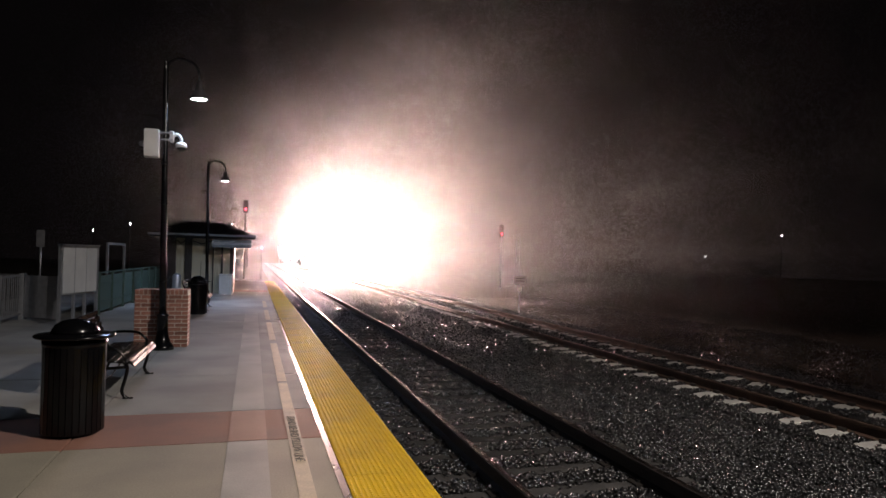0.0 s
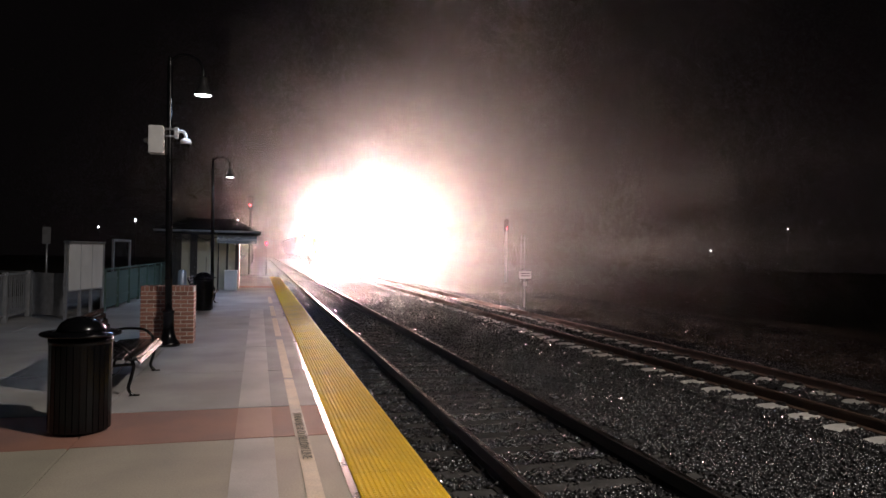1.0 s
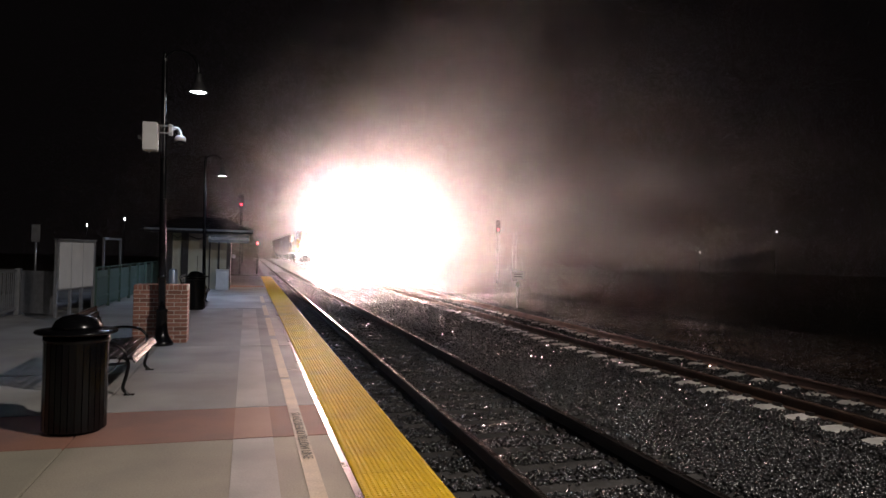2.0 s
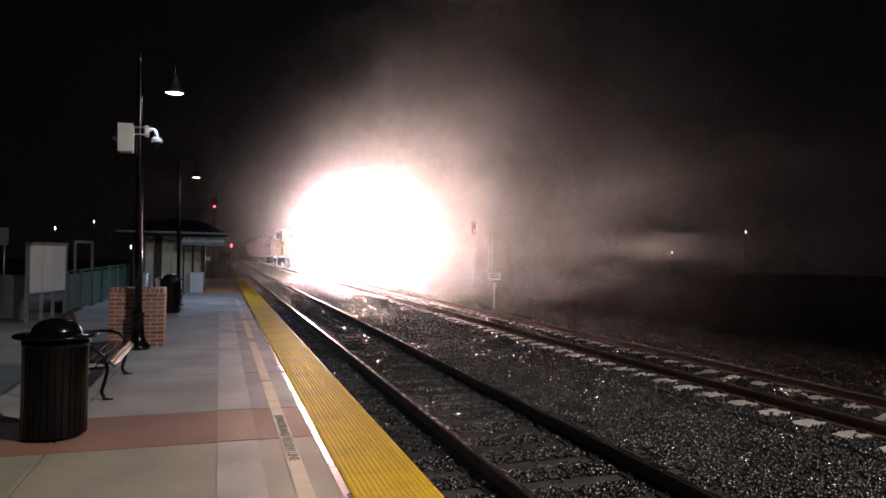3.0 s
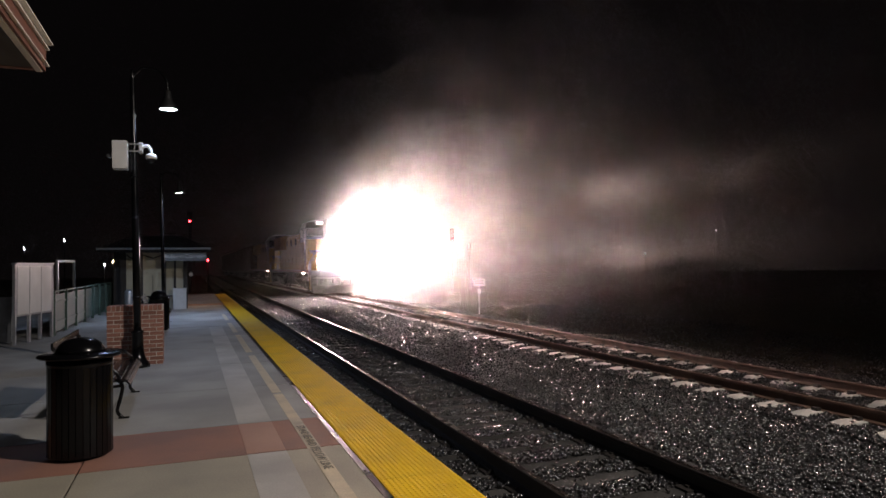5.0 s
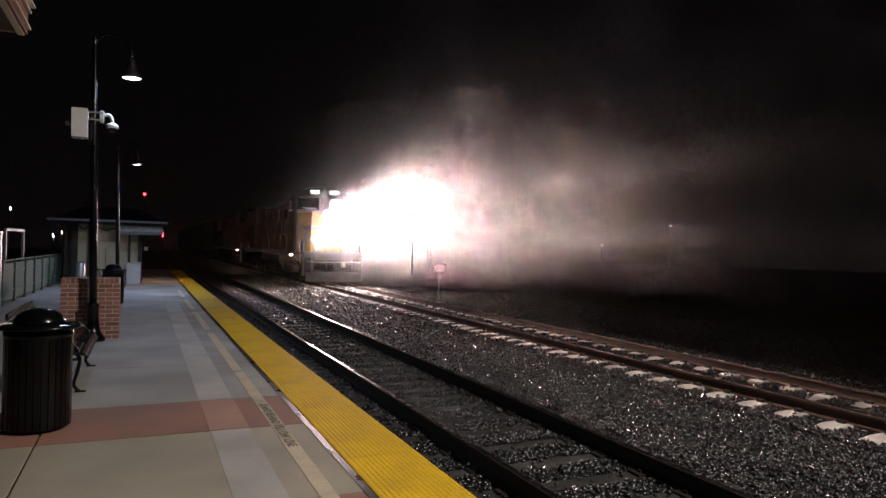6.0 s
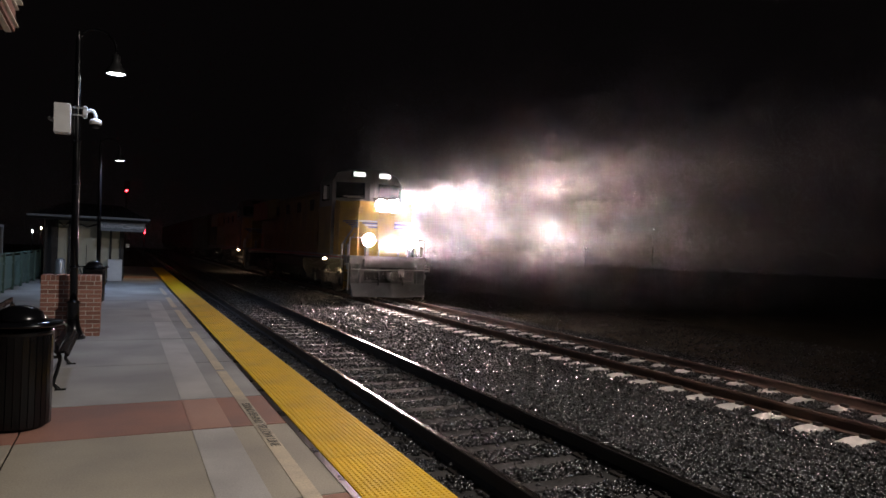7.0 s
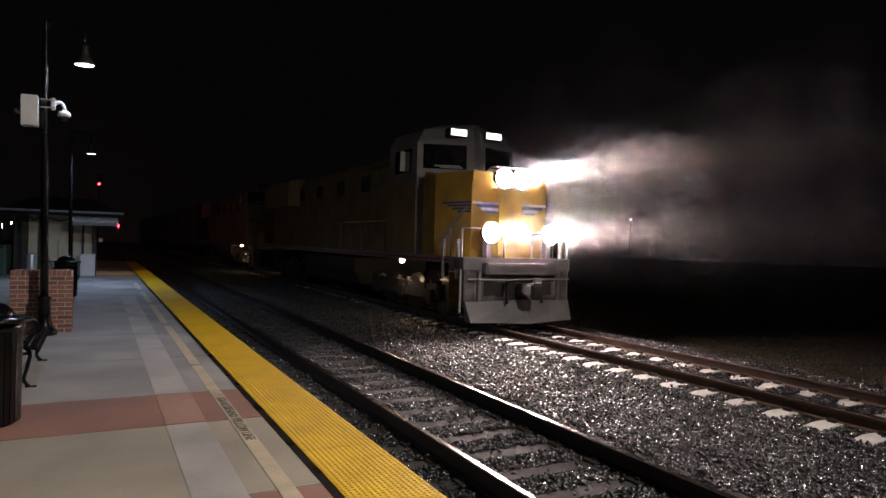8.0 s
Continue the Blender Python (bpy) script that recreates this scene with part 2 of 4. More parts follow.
def height(x, y):
    """Level of the ballast and of the ground beyond it."""
    n = 0.02 * noise.noise(Vector((x * 1.3, y * 1.3, 0)))
    if x < 10.0:
        h = -0.47
        if 3.3 < x < 5.4:
            h = -0.50
        if x > 9.2:
            h -= (x - 9.2) * 0.35
        return h + n
    return -0.75 + 0.08 * noise.noise(Vector((x * .2, y * .2, 3))) + n


def ground():
    bm = bmesh.new()
    xs = [-400, -120, -40, -12, 0.02] + [0.4 + 0.3 * i for i in range(33)] + [11, 13, 16, 20, 26, 36, 60, 120, 400]
    ys = [-400, -100, -30, -8, 0] + [0.5 * i for i in range(1, 80)] + [45, 55, 70, 90, 120, 180, 300, 700]
    grid = [[bm.verts.new((x, y, height(x, y) if x > 0 else -0.5)) for x in xs] for y in ys]
    for a, b in zip(grid, grid[1:]):
        for i in range(len(xs) - 1):
            f = bm.faces.new((a[i], a[i + 1], b[i + 1], b[i]))
            f.material_index = 0 if 0 < (xs[i] + xs[i + 1]) / 2 < 10.5 else 1
    ob = part("ground", bm, [BED, SOIL])
    tagged(ob, "dark wet ballast bed and soil verge", "ground", kind="structure")


ground()


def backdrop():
    """An added cove that rises softly into the night sky and glows faintly in its colour."""
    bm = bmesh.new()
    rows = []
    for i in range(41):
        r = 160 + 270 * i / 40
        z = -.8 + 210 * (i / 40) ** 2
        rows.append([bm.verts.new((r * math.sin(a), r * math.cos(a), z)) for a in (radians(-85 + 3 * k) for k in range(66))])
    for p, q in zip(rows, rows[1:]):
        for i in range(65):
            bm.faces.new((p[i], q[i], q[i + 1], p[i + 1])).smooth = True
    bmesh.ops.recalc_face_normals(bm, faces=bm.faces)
    tagged(part("backdrop", bm, NIGHT), "added dark backdrop with a faint night sky glow", "backdrop", kind="structure")


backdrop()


def platform():
    top = thing("platform", pose(0, 0, 0), "low concrete station platform with red bands and yellow edge", "platform", kind="structure")
    part("kerb", boxed(-0.62, -0.03, -30, 44, -0.7, -0.03), KERB, top, "rough concrete platform face")
    part("base", boxed(-9, -0.62, -30, 44, -0.7, -0.02), SAND, top)
    # slabs: cross joints by y, long joint at x = -2.84
    cuts = [-30, -14, -8, -3, 1.2, 3.4, 4.6, 6.47, 7.68, 9.9, 12.3, 14.9, 17.4, 19.9, 22.3, 24.8, 27.3, 29.8, 31.0, 32.3, 35.5, 39, 44]
    for a, b in zip(cuts, cuts[1:]):
        red = (a, b) in ((6.47, 7.68), (3.4, 4.6), (31.0, 32.3))
        for x0, x1 in ((-9, -5.9), (-5.9, -2.845), (-2.835, -0.62)):
            part("slab", boxed(x0 + .004, x1, a + .004, b - .004, -0.15, 0.0, bevel=0.006), RED_CONCRETE if red else WARM_CONCRETE if b < 7 else CONCRETE, top, "red tinted slab" if red else "")
    # paler strips along the platform
    for a, b in ((3.0, 6.46), (6.49, 7.66), (7.7, 12.28), (12.32, 14.88), (14.92, 19.8)):
        bm = bmesh.new()
        box(bm, -1.5, -1.16, a, b, 0.0005, 0.0025)
        part("worn_strip", bm, PALE_RED if a == 6.49 else PALE, top, "paler strip")
    # painted lines
    for a, b in ((-3, 5.88), (7.7, 9.2), (9.3, 13.2), (13.7, 17.2), (17.9, 21), (22, 25)):
        part("cream_line", boxed(-0.97, -0.85, a, b, 0.0005, 0.003), CREAM_PAINT, top, "worn cream safety line")
    part("edge_trim", boxed(-0.668, -0.612, -3, 42, 0.0005, 0.004), EDGE_TRIM, top, "dark wet steel edge trim")
    part("worn_line", boxed(-0.97, -0.85, 5.88, 7.7, 0.0005, 0.003), WORN_LINE, top, "worn stretch of the safety line")
    # stencilled words on the cream line
    cu = bpy.data.curves.new("stencil", "FONT")
    cu.body, cu.size, cu.extrude, cu.align_x, cu.align_y = "STAND BEHIND YELLOW LINE", 0.115, 0.001, "CENTER", "CENTER"
    cu.materials.append(STENCIL)
    ob = new("stencil", cu)
    ob.parent = top
    ob.matrix_basis = pose(-0.91, 6.55, 0.0045, 0, 0, -90)
    return top


PLATFORM = platform()


def domes():
    """One tactile panel, 0.606 m by 1.215 m, with rows of truncated domes."""
    bm = bmesh.new()
    box(bm, -0.605, -0.002, 0, 1.215, -0.03, 0.006)
    n = 6
    for i in range(15):
        for j in range(30):
            x, y = -0.583 + i * 0.04, 0.0205 + j * 0.0405
            lo = [bm.verts.new((x + .0152 * math.cos(k * math.tau / n), y + .0152 * math.sin(k * math.tau / n), .006)) for k in range(n)]
            hi = [bm.verts.new((x + .0092 * math.cos(k * math.tau / n), y + .0092 * math.sin(k * math.tau / n), .0105)) for k in range(n)]
            for k in range(n):
                bm.faces.new((lo[k], lo[(k + 1) % n], hi[(k + 1) % n], hi[k]))
            bm.faces.new(hi)
    return mesh_from("tactile_panel", bm, YELLOW)


def tactile():
    me = domes()
    y = 6.535 - 1.22 * 8
    while y < 42:
        ob = new("tactile_panel", me)
        ob.parent = PLATFORM
        ob.matrix_basis = pose(0, y, 0)
        if y < -2.5:
            tagged(ob, "yellow tactile warning panel with truncated domes")
        y += 1.22


tactile()


def tracks():
    near = thing("near_track", pose(0, 0, 0), "dark railway track on weathered timber ties", "railway track", kind="structure")
    far = thing("far_track", pose(0, 0, 0), "railway track on pale concrete ties", "railway track", kind="structure")
    for x in NEAR:
        rail(near, x, RAIL_DARK)
    for x in FAR_X:
        rail(far, x, RUST)
    rnd = random.Random(4)
    shapes = []
    for k in range(3):
        bm = bmesh.new()
        box(bm, -1.3, 1.3, -.115, .115, -.17, 0, bevel=.008)
        for v in bm.verts:
            v.co += Vector((rnd.uniform(-.02, .02), rnd.uniform(-.008, .008), rnd.uniform(-.004, .004)))
        shapes.append(mesh_from("tie", bm, TIE_WOOD))
    for i in range(-16, 110):
        ob = new("tie", shapes[i % 3])
        ob.parent = near
        ob.matrix_basis = pose(1.69 + rnd.uniform(-.03, .03), 2.35 + i * 0.592 + rnd.uniform(-.03, .03), RAIL_Z - .185, 0, 0, rnd.uniform(-1.2, 1.2))
    bm = bmesh.new()
    prism(bm, [(-1.28, -.2), (1.28, -.2), (1.28, -.03), (1.05, 0.0), (.5, 0.0), (.4, -.04), (-.4, -.04), (-.5, 0.0), (-1.05, 0.0), (-1.28, -.03)], -.13, .13)
    bmesh.ops.bevel(bm, geom=bm.edges[:], offset=.012, segments=1, affect="EDGES")
    tie = mesh_from("tie", bm, TIE_CONC)
    for i in range(-16, 150):
        ob = new("tie", tie)
        ob.parent = far
        ob.matrix_basis = pose(7.0 + rnd.uniform(-.02, .02), 1.62 + i * 0.61, RAIL_Z - .165, 0, 0, rnd.uniform(-.5, .5))
    # rail clips at the seats
    bm = bmesh.new()
    for i in range(60):
        for x in FAR_X:
            for s in (-1, 1):
                box(bm, x + s * .1 - .035, x + s * .1 + .035, 1.62 + i * .61 - .05, 1.62 + i * .61 + .05, RAIL_Z - .17, RAIL_Z - .12)
    part("rail_clips", bm, RAIL_DARK, far, "dark spring clips")
    bm = bmesh.new()
    for i in range(60):
        for x in NEAR:
            for s in (-1, 1):
                y = 2.35 + i * .592
                box(bm, x + s * .11 - .05, x + s * .11 + .05, y - .09, y + .09, RAIL_Z - .19, RAIL_Z - .165)
                box(bm, x + s * .085 - .015, x + s * .085 + .015, y - .03, y + .02, RAIL_Z - .17, RAIL_Z - .145)
    part("tie_plates", bm, RAIL_DARK, near, "dark tie plates and spikes")


tracks()


def ballast():
    rs = np.random.RandomState(7)

    def field(n, x0, x1, y0, y1, lo, hi):
        x, y = rs.uniform(x0, x1, n), rs.uniform(y0, y1, n)
        ok = np.ones(n, bool)
        for r in NEAR + FAR_X:
            ok &= abs(x - r) > .085
        x, y = x[ok], y[ok]
        z = np.array([height(a, b) for a, b in zip(x, y)])
        s = rs.uniform(lo, hi, len(x))
        # stones lie lower where the ties show
        near_tie = (x > .37) & (x < 3.0) & (abs((y - 2.35 + .296) % .592 - .296) < .12)
        far_tie = (x > 5.72) & (x < 8.28) & (abs((y - 1.62 + .305) % .61 - .305) < .135)
        z = z + rs.uniform(0, .02, len(x))
        between = ((x > .37) & (x < 3.0) & ~near_tie) | ((x > 5.72) & (x < 8.28) & ~far_tie)
        z[between] -= 0.005
        keep = ~(near_tie | far_tie) | (rs.uniform(0, 1, len(x)) < .03)
        z[near_tie | far_tie] += .03
        return x[keep], y[keep], z[keep], s[keep]

    sets = [field(44000, .03, 5.7, 3.0, 13, .018, .038), field(20000, .03, 9.6, 13, 26, .028, .048), field(15000, 5.7, 9.8, 4.5, 13, .022, .042), field(14000, .03, 10, 26, 48, .04, .07), field(14000, 9.6, 17, 6, 40, .014, .034), field(9000, .03, 9.6, -6, 3, .035, .06)]
    x, y, z, s = [np.concatenate(c) for c in zip(*sets)]
    n = len(x)
    base = np.array([(1, 0, 0), (-1, 0, 0), (0, 1, 0), (0, -1, 0), (0, 0, 1), (0, 0, -1)], float)
    tri = np.array([(0, 2, 4), (2, 1, 4), (1, 3, 4), (3, 0, 4), (2, 0, 5), (1, 2, 5), (3, 1, 5), (0, 3, 5)])
    v = base[None] * rs.uniform(.6, 1.25, (n, 6, 1)) + rs.uniform(-.35, .35, (n, 6, 3))
    v *= np.stack([rs.uniform(.8, 1.3, n), rs.uniform(.8, 1.3, n), rs.uniform(.6, 1, n)], 1)[:, None]
    a = rs.uniform(0, math.tau, n)
    b = rs.uniform(-1, 1, n)
    ca, sa, cb, sb = np.cos(a), np.sin(a), np.cos(b), np.sin(b)
    X = v[..., 0] * cb[:, None] + v[..., 2] * sb[:, None]
    Z = -v[..., 0] * sb[:, None] + v[..., 2] * cb[:, None]
    v = np.stack([X * ca[:, None] - v[..., 1] * sa[:, None], X * sa[:, None] + v[..., 1] * ca[:, None], Z], -1)
    v = v * s[:, None, None] + np.stack([x, y, z + s * .3], 1)[:, None]
    me = bpy.data.meshes.new("ballast")
    me.vertices.add(n * 6)
    me.vertices.foreach_set("co", v.reshape(-1))
    f = (tri[None] + (np.arange(n) * 6)[:, None, None]).reshape(-1)
    me.loops.add(len(f))
    me.loops.foreach_set("vertex_index", f.astype(np.int32))
    me.polygons.add(len(f) // 3)
    me.polygons.foreach_set("loop_start", np.arange(0, len(f), 3, dtype=np.int32))
    me.update(calc_edges=True)
    me.materials.append(STONE)
    tagged(new("ballast", me), "wet dark grey crushed stone ballast between the rails", "ballast", kind="stuff")


ballast()

# ---- platform things ----


def litter_bin(m, label):
    t = thing("litter_bin", m, label, "litter bin", "litter bins on the platform")
    bm = bmesh.new()
    lathe(bm, [(.235, .02), (.25, .03), (.255, .8), (.27, .82), (.27, .86), (.24, .87)], 40)
    part("body", bm, BLACK, t)
    bm = bmesh.new()
    for k in range(30):
        a = k * math.tau / 30
        p = Matrix.Rotation(a, 4, "Z")
        bmesh.ops.create_cube(bm, size=1, matrix=p @ Matrix.LocRotScale((.259, 0, .42), None, (.008, .048, .78)))
    part("slats", bm, BLACK, t, "vertical black steel slats")
    bm = bmesh.new()
    lathe(bm, [(.24, .875), (.33, .885), (.345, .9), (.33, .915), (.22, .92), (.21, .925)], 40)
    part("rim", bm, BLACK, t, "flared glossy black rim")
    bm = bmesh.new()
    lathe(bm, [(.205, .92), (.2, .95), (.17, 1.0), (.12, 1.035), (.05, 1.052), (.01, 1.055)], 32)
    part("lid", bm, BLACK, t, "domed glossy black lid")
    bm = bmesh.new()
    lathe(bm, [(.22, 0), (.225, .02), (.2, .02)], 32)
    part("foot", bm, BLACK, t)
    return t


BIN = litter_bin(pose(-2.89, 7.05, 0), "glossy black steel litter bin with domed lid beside bench")
tagged(copy_thing(BIN, pose(-2.77, 19.6, 0, 0, 0, 40)), "black litter bin with domed lid beyond the brick pier")


def bench(m, length, label):
    """A slatted bench; x is its front, y its length."""
    t = thing("bench", m, label, "bench", "benches on the platform")
    for y in (0.06, length - .06):
        bm = bmesh.new()
        tube(bm, curve_points([(0.03, y, 0), (-.03, y, .08), (.0, y, .22), (.02, y, .36), (-.04, y, .44)]), .02, 8)
        tube(bm, curve_points([(-.56, y, 0), (-.5, y, .1), (-.46, y, .25), (-.5, y, .4), (-.58, y, .62), (-.66, y, .82)]), .02, 8)
        tube(bm, curve_points([(-.46, y, .3), (-.25, y, .34), (.0, y, .36)]), .018, 8)
        part("leg", bm, BLACK, t, "curved black cast iron end frame")
        bm = bmesh.new()
        tube(bm, curve_points([(-.53, y, .56), (-.33, y, .59), (-.14, y, .575), (-.05, y, .52), (-.01, y, .46), (-.02, y, .41)]), .019, 8)
        part("armrest", bm, BLACK, t)
        part("foot_pad", boxed(-.02, .09, y - .025, y + .025, 0, .012), BLACK, t)
    for k in range(6):
        x = -.44 + k * .088
        part("seat_slat", boxed(x, x + .082, 0, length, .425 - .02 * abs(k - 2) / 3, .445 - .02 * abs(k - 2) / 3, bevel=.006), BLACK, t)
    bm = boxed(-.045, .045, 0, length, -.01, .01, bevel=.006)
    part("seat_slat", bm, BLACK, t, "", pose(.075, 0, .405, 0, 48, 0))
    for k in range(5):
        z = .5 + k * .075
        x = -.53 - (z - .45) * .36
        part("back_slat", boxed(x - .012, x + .012, 0, length, z, z + .071, bevel=.005), BLACK, t)
    bm = bmesh.new()
    tube(bm, [(-.3, .06, .2), (-.3, length / 2, .12), (-.3, length - .06, .2)], .01, 6)
    part("brace", bm, BLACK, t)
    return t


BENCH = bench(pose(-2.70, 8.45, 0), 1.75, "black slatted metal bench with curved legs")
tagged(copy_thing(BENCH, pose(-2.62, 20.6, 0)), "black slatted metal bench near the shelter")


def brick_pier():
    x0, x1, y0, y1, h = -3.3, -2.42, 12.83, 13.32, 1.02
    t = thing("brick_pier", pose(0, 0, 0), "low red brick pier with pale mortar joints behind lamp post", "brick pier")
    part("core", boxed(x0 + .006, x1 - .006, y0 + .006, y1 - .006, 0, h - .004), MORTAR, t, "pale grey mortar")
    bl, bh, j = .211, .0595, .012

    def shape(w, d, hh):
        bm = boxed(0, w, 0, d, 0, hh, bevel=0)
        bmesh.ops.bevel(bm, geom=bm.edges[:], offset=.003, segments=1, affect="EDGES")
        return mesh_from("brick", bm, BRICK)
    cache = {}

    def put(x, y, z, w, d, hh):
        k = (round(w, 3), round(d, 3), hh)
        if k not in cache:
            cache[k] = shape(w, d, hh)
        ob = new("brick", cache[k])
        ob.parent = t
        rnd = random.Random(hash((round(x, 2), round(y, 2), round(z, 2))) & 0xffff)
        ob.matrix_basis = pose(x + rnd.uniform(-.0015, .0015), y + rnd.uniform(-.002, .002), z)
    rows = 13
    for r in range(rows):
        z = .004 + r * (bh + j)
        off = 0 if r % 2 else -(bl + j) / 2
        for y, d in ((y0, .1), (y1 - .1, .1)):
            x = x0 + off
            while x < x1 - .01:
                a, b = max(x, x0), min(x + bl, x1)
                if b - a > .03:
                    put(a, y, z, b - a, d, bh)
                x += bl + j
        for x in (x0, x1 - .1):
            y = y0 + .1 + j + (0 if r % 2 else -.06)
            while y < y1 - .11:
                a, b = max(y, y0 + .1 + j), min(y + bl, y1 - .1 - j)
                if b - a > .03:
                    put(x, a, z, .1, b - a, bh)
                y += bl + j
    # a soldier course on top
    z = .004 + rows * (bh + j)
    x = x0
    while x < x1 - .02:
        w = min(.0625, x1 - x)
        put(x, y0 - .004, z, w, y1 - y0 + .008, h - z)
        x += .0725
    return t


brick_pier()


def lamp_post(m, label, cctv=False):
    t = thing("lamp_post", m, label, "lamp post", "platform lamp posts")
    bm = bmesh.new()
    lathe(bm, [(.19, 0), (.19, .05), (.17, .08), (.14, .12), (.11, .2), (.095, .3), (.09, .56), (.1, .58), (.1, .61), (.065, .63)], 20)
    part("base", bm, BLACK, t, "flared black cast base")
    bm = bmesh.new()
    lathe(bm, [(.062, .6), (.058, 1.5), (.05, 3.4), (.045, 4.85), (.02, 4.98), (.03, 5.0), (.02, 5.03), (.004, 5.05)], 16)
    part("pole", bm, BLACK, t, "slim fluted black pole")
    bm = bmesh.new()
    tube(bm, curve_points([(0, 0, 4.8), (.05, 0, 4.98), (.2, 0, 5.08), (.43, 0, 5.03), (.54, 0, 4.88), (.55, 0, 4.7)]), .02, 8)
    part("arm", bm, BLACK, t, "curved black gooseneck arm")
    bm = bmesh.new()
    lathe(bm, [(.03, 4.72), (.055, 4.7), (.065, 4.6), (.09, 4.52), (.145, 4.45), (.165, 4.385), (.16, 4.38), (.14, 4.44), (.05, 4.5)], 24, (.55, 0, 0), caps=False)
    part("shade", bm, BLACK_MATT, t, "bell shaped black shade")
    bm = bmesh.new()
    lathe(bm, [(.15, 4.405), (.13, 4.394), (.07, 4.388), (.01, 4.386)], 24, (.55, 0, 0))
    part("lens", bm, LED, t, "glowing cool white lens")
    for z in (1.15, 2.5, 3.2):
        part("collar", lathe(bmesh.new(), [(.062, z), (.07, z + .015), (.07, z + .03), (.058, z + .045)], 14), BLACK, t)
    return t


POST = lamp_post(pose(-2.80, 12.59, 0, 0, -0.9, 0), "black gooseneck lamp post with camera and box on platform")
tagged(copy_thing(POST, pose(-2.80, 24.0, -0.24, 0, -0.9, 0)), "black gooseneck lamp post near the shelter")


def cctv():
    t = thing("security_camera", pose(-2.74, 12.59, 0, 0, -0.9, 0), "white dome security camera on bent arm with equipment box", "camera")
    bm = boxed(-.385, -.15, -.11, .11, 3.33, 3.81, bevel=.01)
    e = part("equipment_box", bm, CAM_WHITE, t, "pale grey metal equipment box")
    part("box_lid", boxed(-.38, -.155, -.122, -.112, 3.34, 3.80), CAM_WHITE, e)
    bm = bmesh.new()
    lathe(bm, [(.05, 0), (.055, .03), (.04, .07), (.025, .1)], 12)
    bmesh.ops.rotate(bm, verts=bm.verts, matrix=Matrix.Rotation(-math.pi / 2, 3, "Y"))
    bmesh.ops.translate(bm, verts=bm.verts, vec=(-.375, 0, 3.56))
    part("cable_gland", bm, GALV, e)
    for z in (3.64, 3.76):
        part("strap", boxed(-.14, .075, -.07, -.058, z - .012, z + .012), GALV, t, "bright steel strap")
    part("bracket", boxed(.02, .085, -.05, .05, 3.61, 3.80, bevel=.01), CAM_WHITE, t)
    bm = bmesh.new()
    tube(bm, curve_points([(.08, 0, 3.72), (.13, 0, 3.745), (.175, 0, 3.73), (.203, 0, 3.67), (.207, 0, 3.6)]), .028, 10)
    part("arm", bm, CAM_WHITE, t)
    bm = bmesh.new()
    lathe(bm, [(.03, 3.62), (.08, 3.6), (.095, 3.56), (.09, 3.525), (.08, 3.52)], 20, (.207, 0, 0))
    part("housing", bm, CAM_WHITE, t)
    bm = bmesh.new()
    lathe(bm, [(.07, 3.52), (.065, 3.49), (.04, 3.46), (.005, 3.45)], 16, (.207, 0, 0))
    part("dome", bm, GLASS, t, "smoked camera dome")


cctv()

# light from the lit shades
for y, z, e in ((12.59, 4.25, 120), (24.0, 4.0, 460)):
    lamp("lamp_post_light", "SPOT", look((-2.26, y, z), (-2.25, y + .01, 0)), e, (0.52, 0.68, 1.0), 0.12, 164)

lamp("soffit_lamp", "SPOT", look((-1.65, 31.2, 2.36), (-1.6, 31.0, 0)), 60, (1.0, 0.62, 0.32), 0.08, 130)


def notice_board(m, w, z0, z1, label, filled=True):
    """A framed board on legs; its face looks along +x, its width runs along y."""
    t = thing("notice_board", m, label, "notice board", "notice boards along the fence")
    for y in ((0, w * .36, w * .66, w) if filled else (0, w)):
        part("leg", boxed(-.03, .03, y - .03, y + .03, 0, z0 + (.05 if 0 < y < w else z1 - z0)), GALV, t, "galvanised steel leg")
    if filled:
        part("frame", boxed(-.03, .025, .03, w - .03, z0, z1, bevel=.008), GALV, t)
        n = 3
        for k in range(n):
            a, b = .06 + k * (w - .12) / n, .06 + (k + 1) * (w - .12) / n
            part("panel", boxed(.026, .034, a + .02, b - .02, z0 + .04, z1 - .04), BOARD_WHITE, t, "pale poster panel")
        part("cap", boxed(-.06, .06, -.04, w + .04, z1, z1 + .04, bevel=.01), GALV, t)
    else:
        part("top_rail", boxed(-.03, .03, 0, w, z1 - .08, z1), GALV, t)
    return t


notice_board(pose(-5.6, 17.3, 0, 0, 0, -14), 1.75, .62, 1.78, "pale three panel notice board on galvanised legs")
notice_board(pose(-5.75, 23.2, 0, 0, 0, -10), 1.4, .7, 1.95, "empty galvanised sign frame behind the fence", False)


def fence():
    t = thing("fence", pose(0, 0, 0), "grey green solid panel fence along the platform back", "fence")
    n = 9
    for k in range(n):
        y0, y1 = 19.3 + k * 1.5, 19.3 + (k + 1) * 1.5
        x0, x1 = -5.18 + .03 * k, -5.18 + .03 * (k + 1)
        part("panel", boxed(x0 - .02, x0 + .02, y0 + .03, y1 - .03, .08, 1.02), FENCE_GREEN, t)
        part("post", boxed(x0 - .04, x0 + .04, y0 - .04, y0 + .03, 0, 1.08), FENCE_GREEN, t)
        part("cap_rail", boxed(x0 - .035, x0 + .035, y0 - .04, y1 - .04, 1.085, 1.12), FENCE_GREEN, t)
        for z in (.3, .8):
            part("rail", boxed(x0 + .021, x0 + .045, y0 + .03, y1 - .04, z, z + .05), FENCE_GREEN, t)


fence()


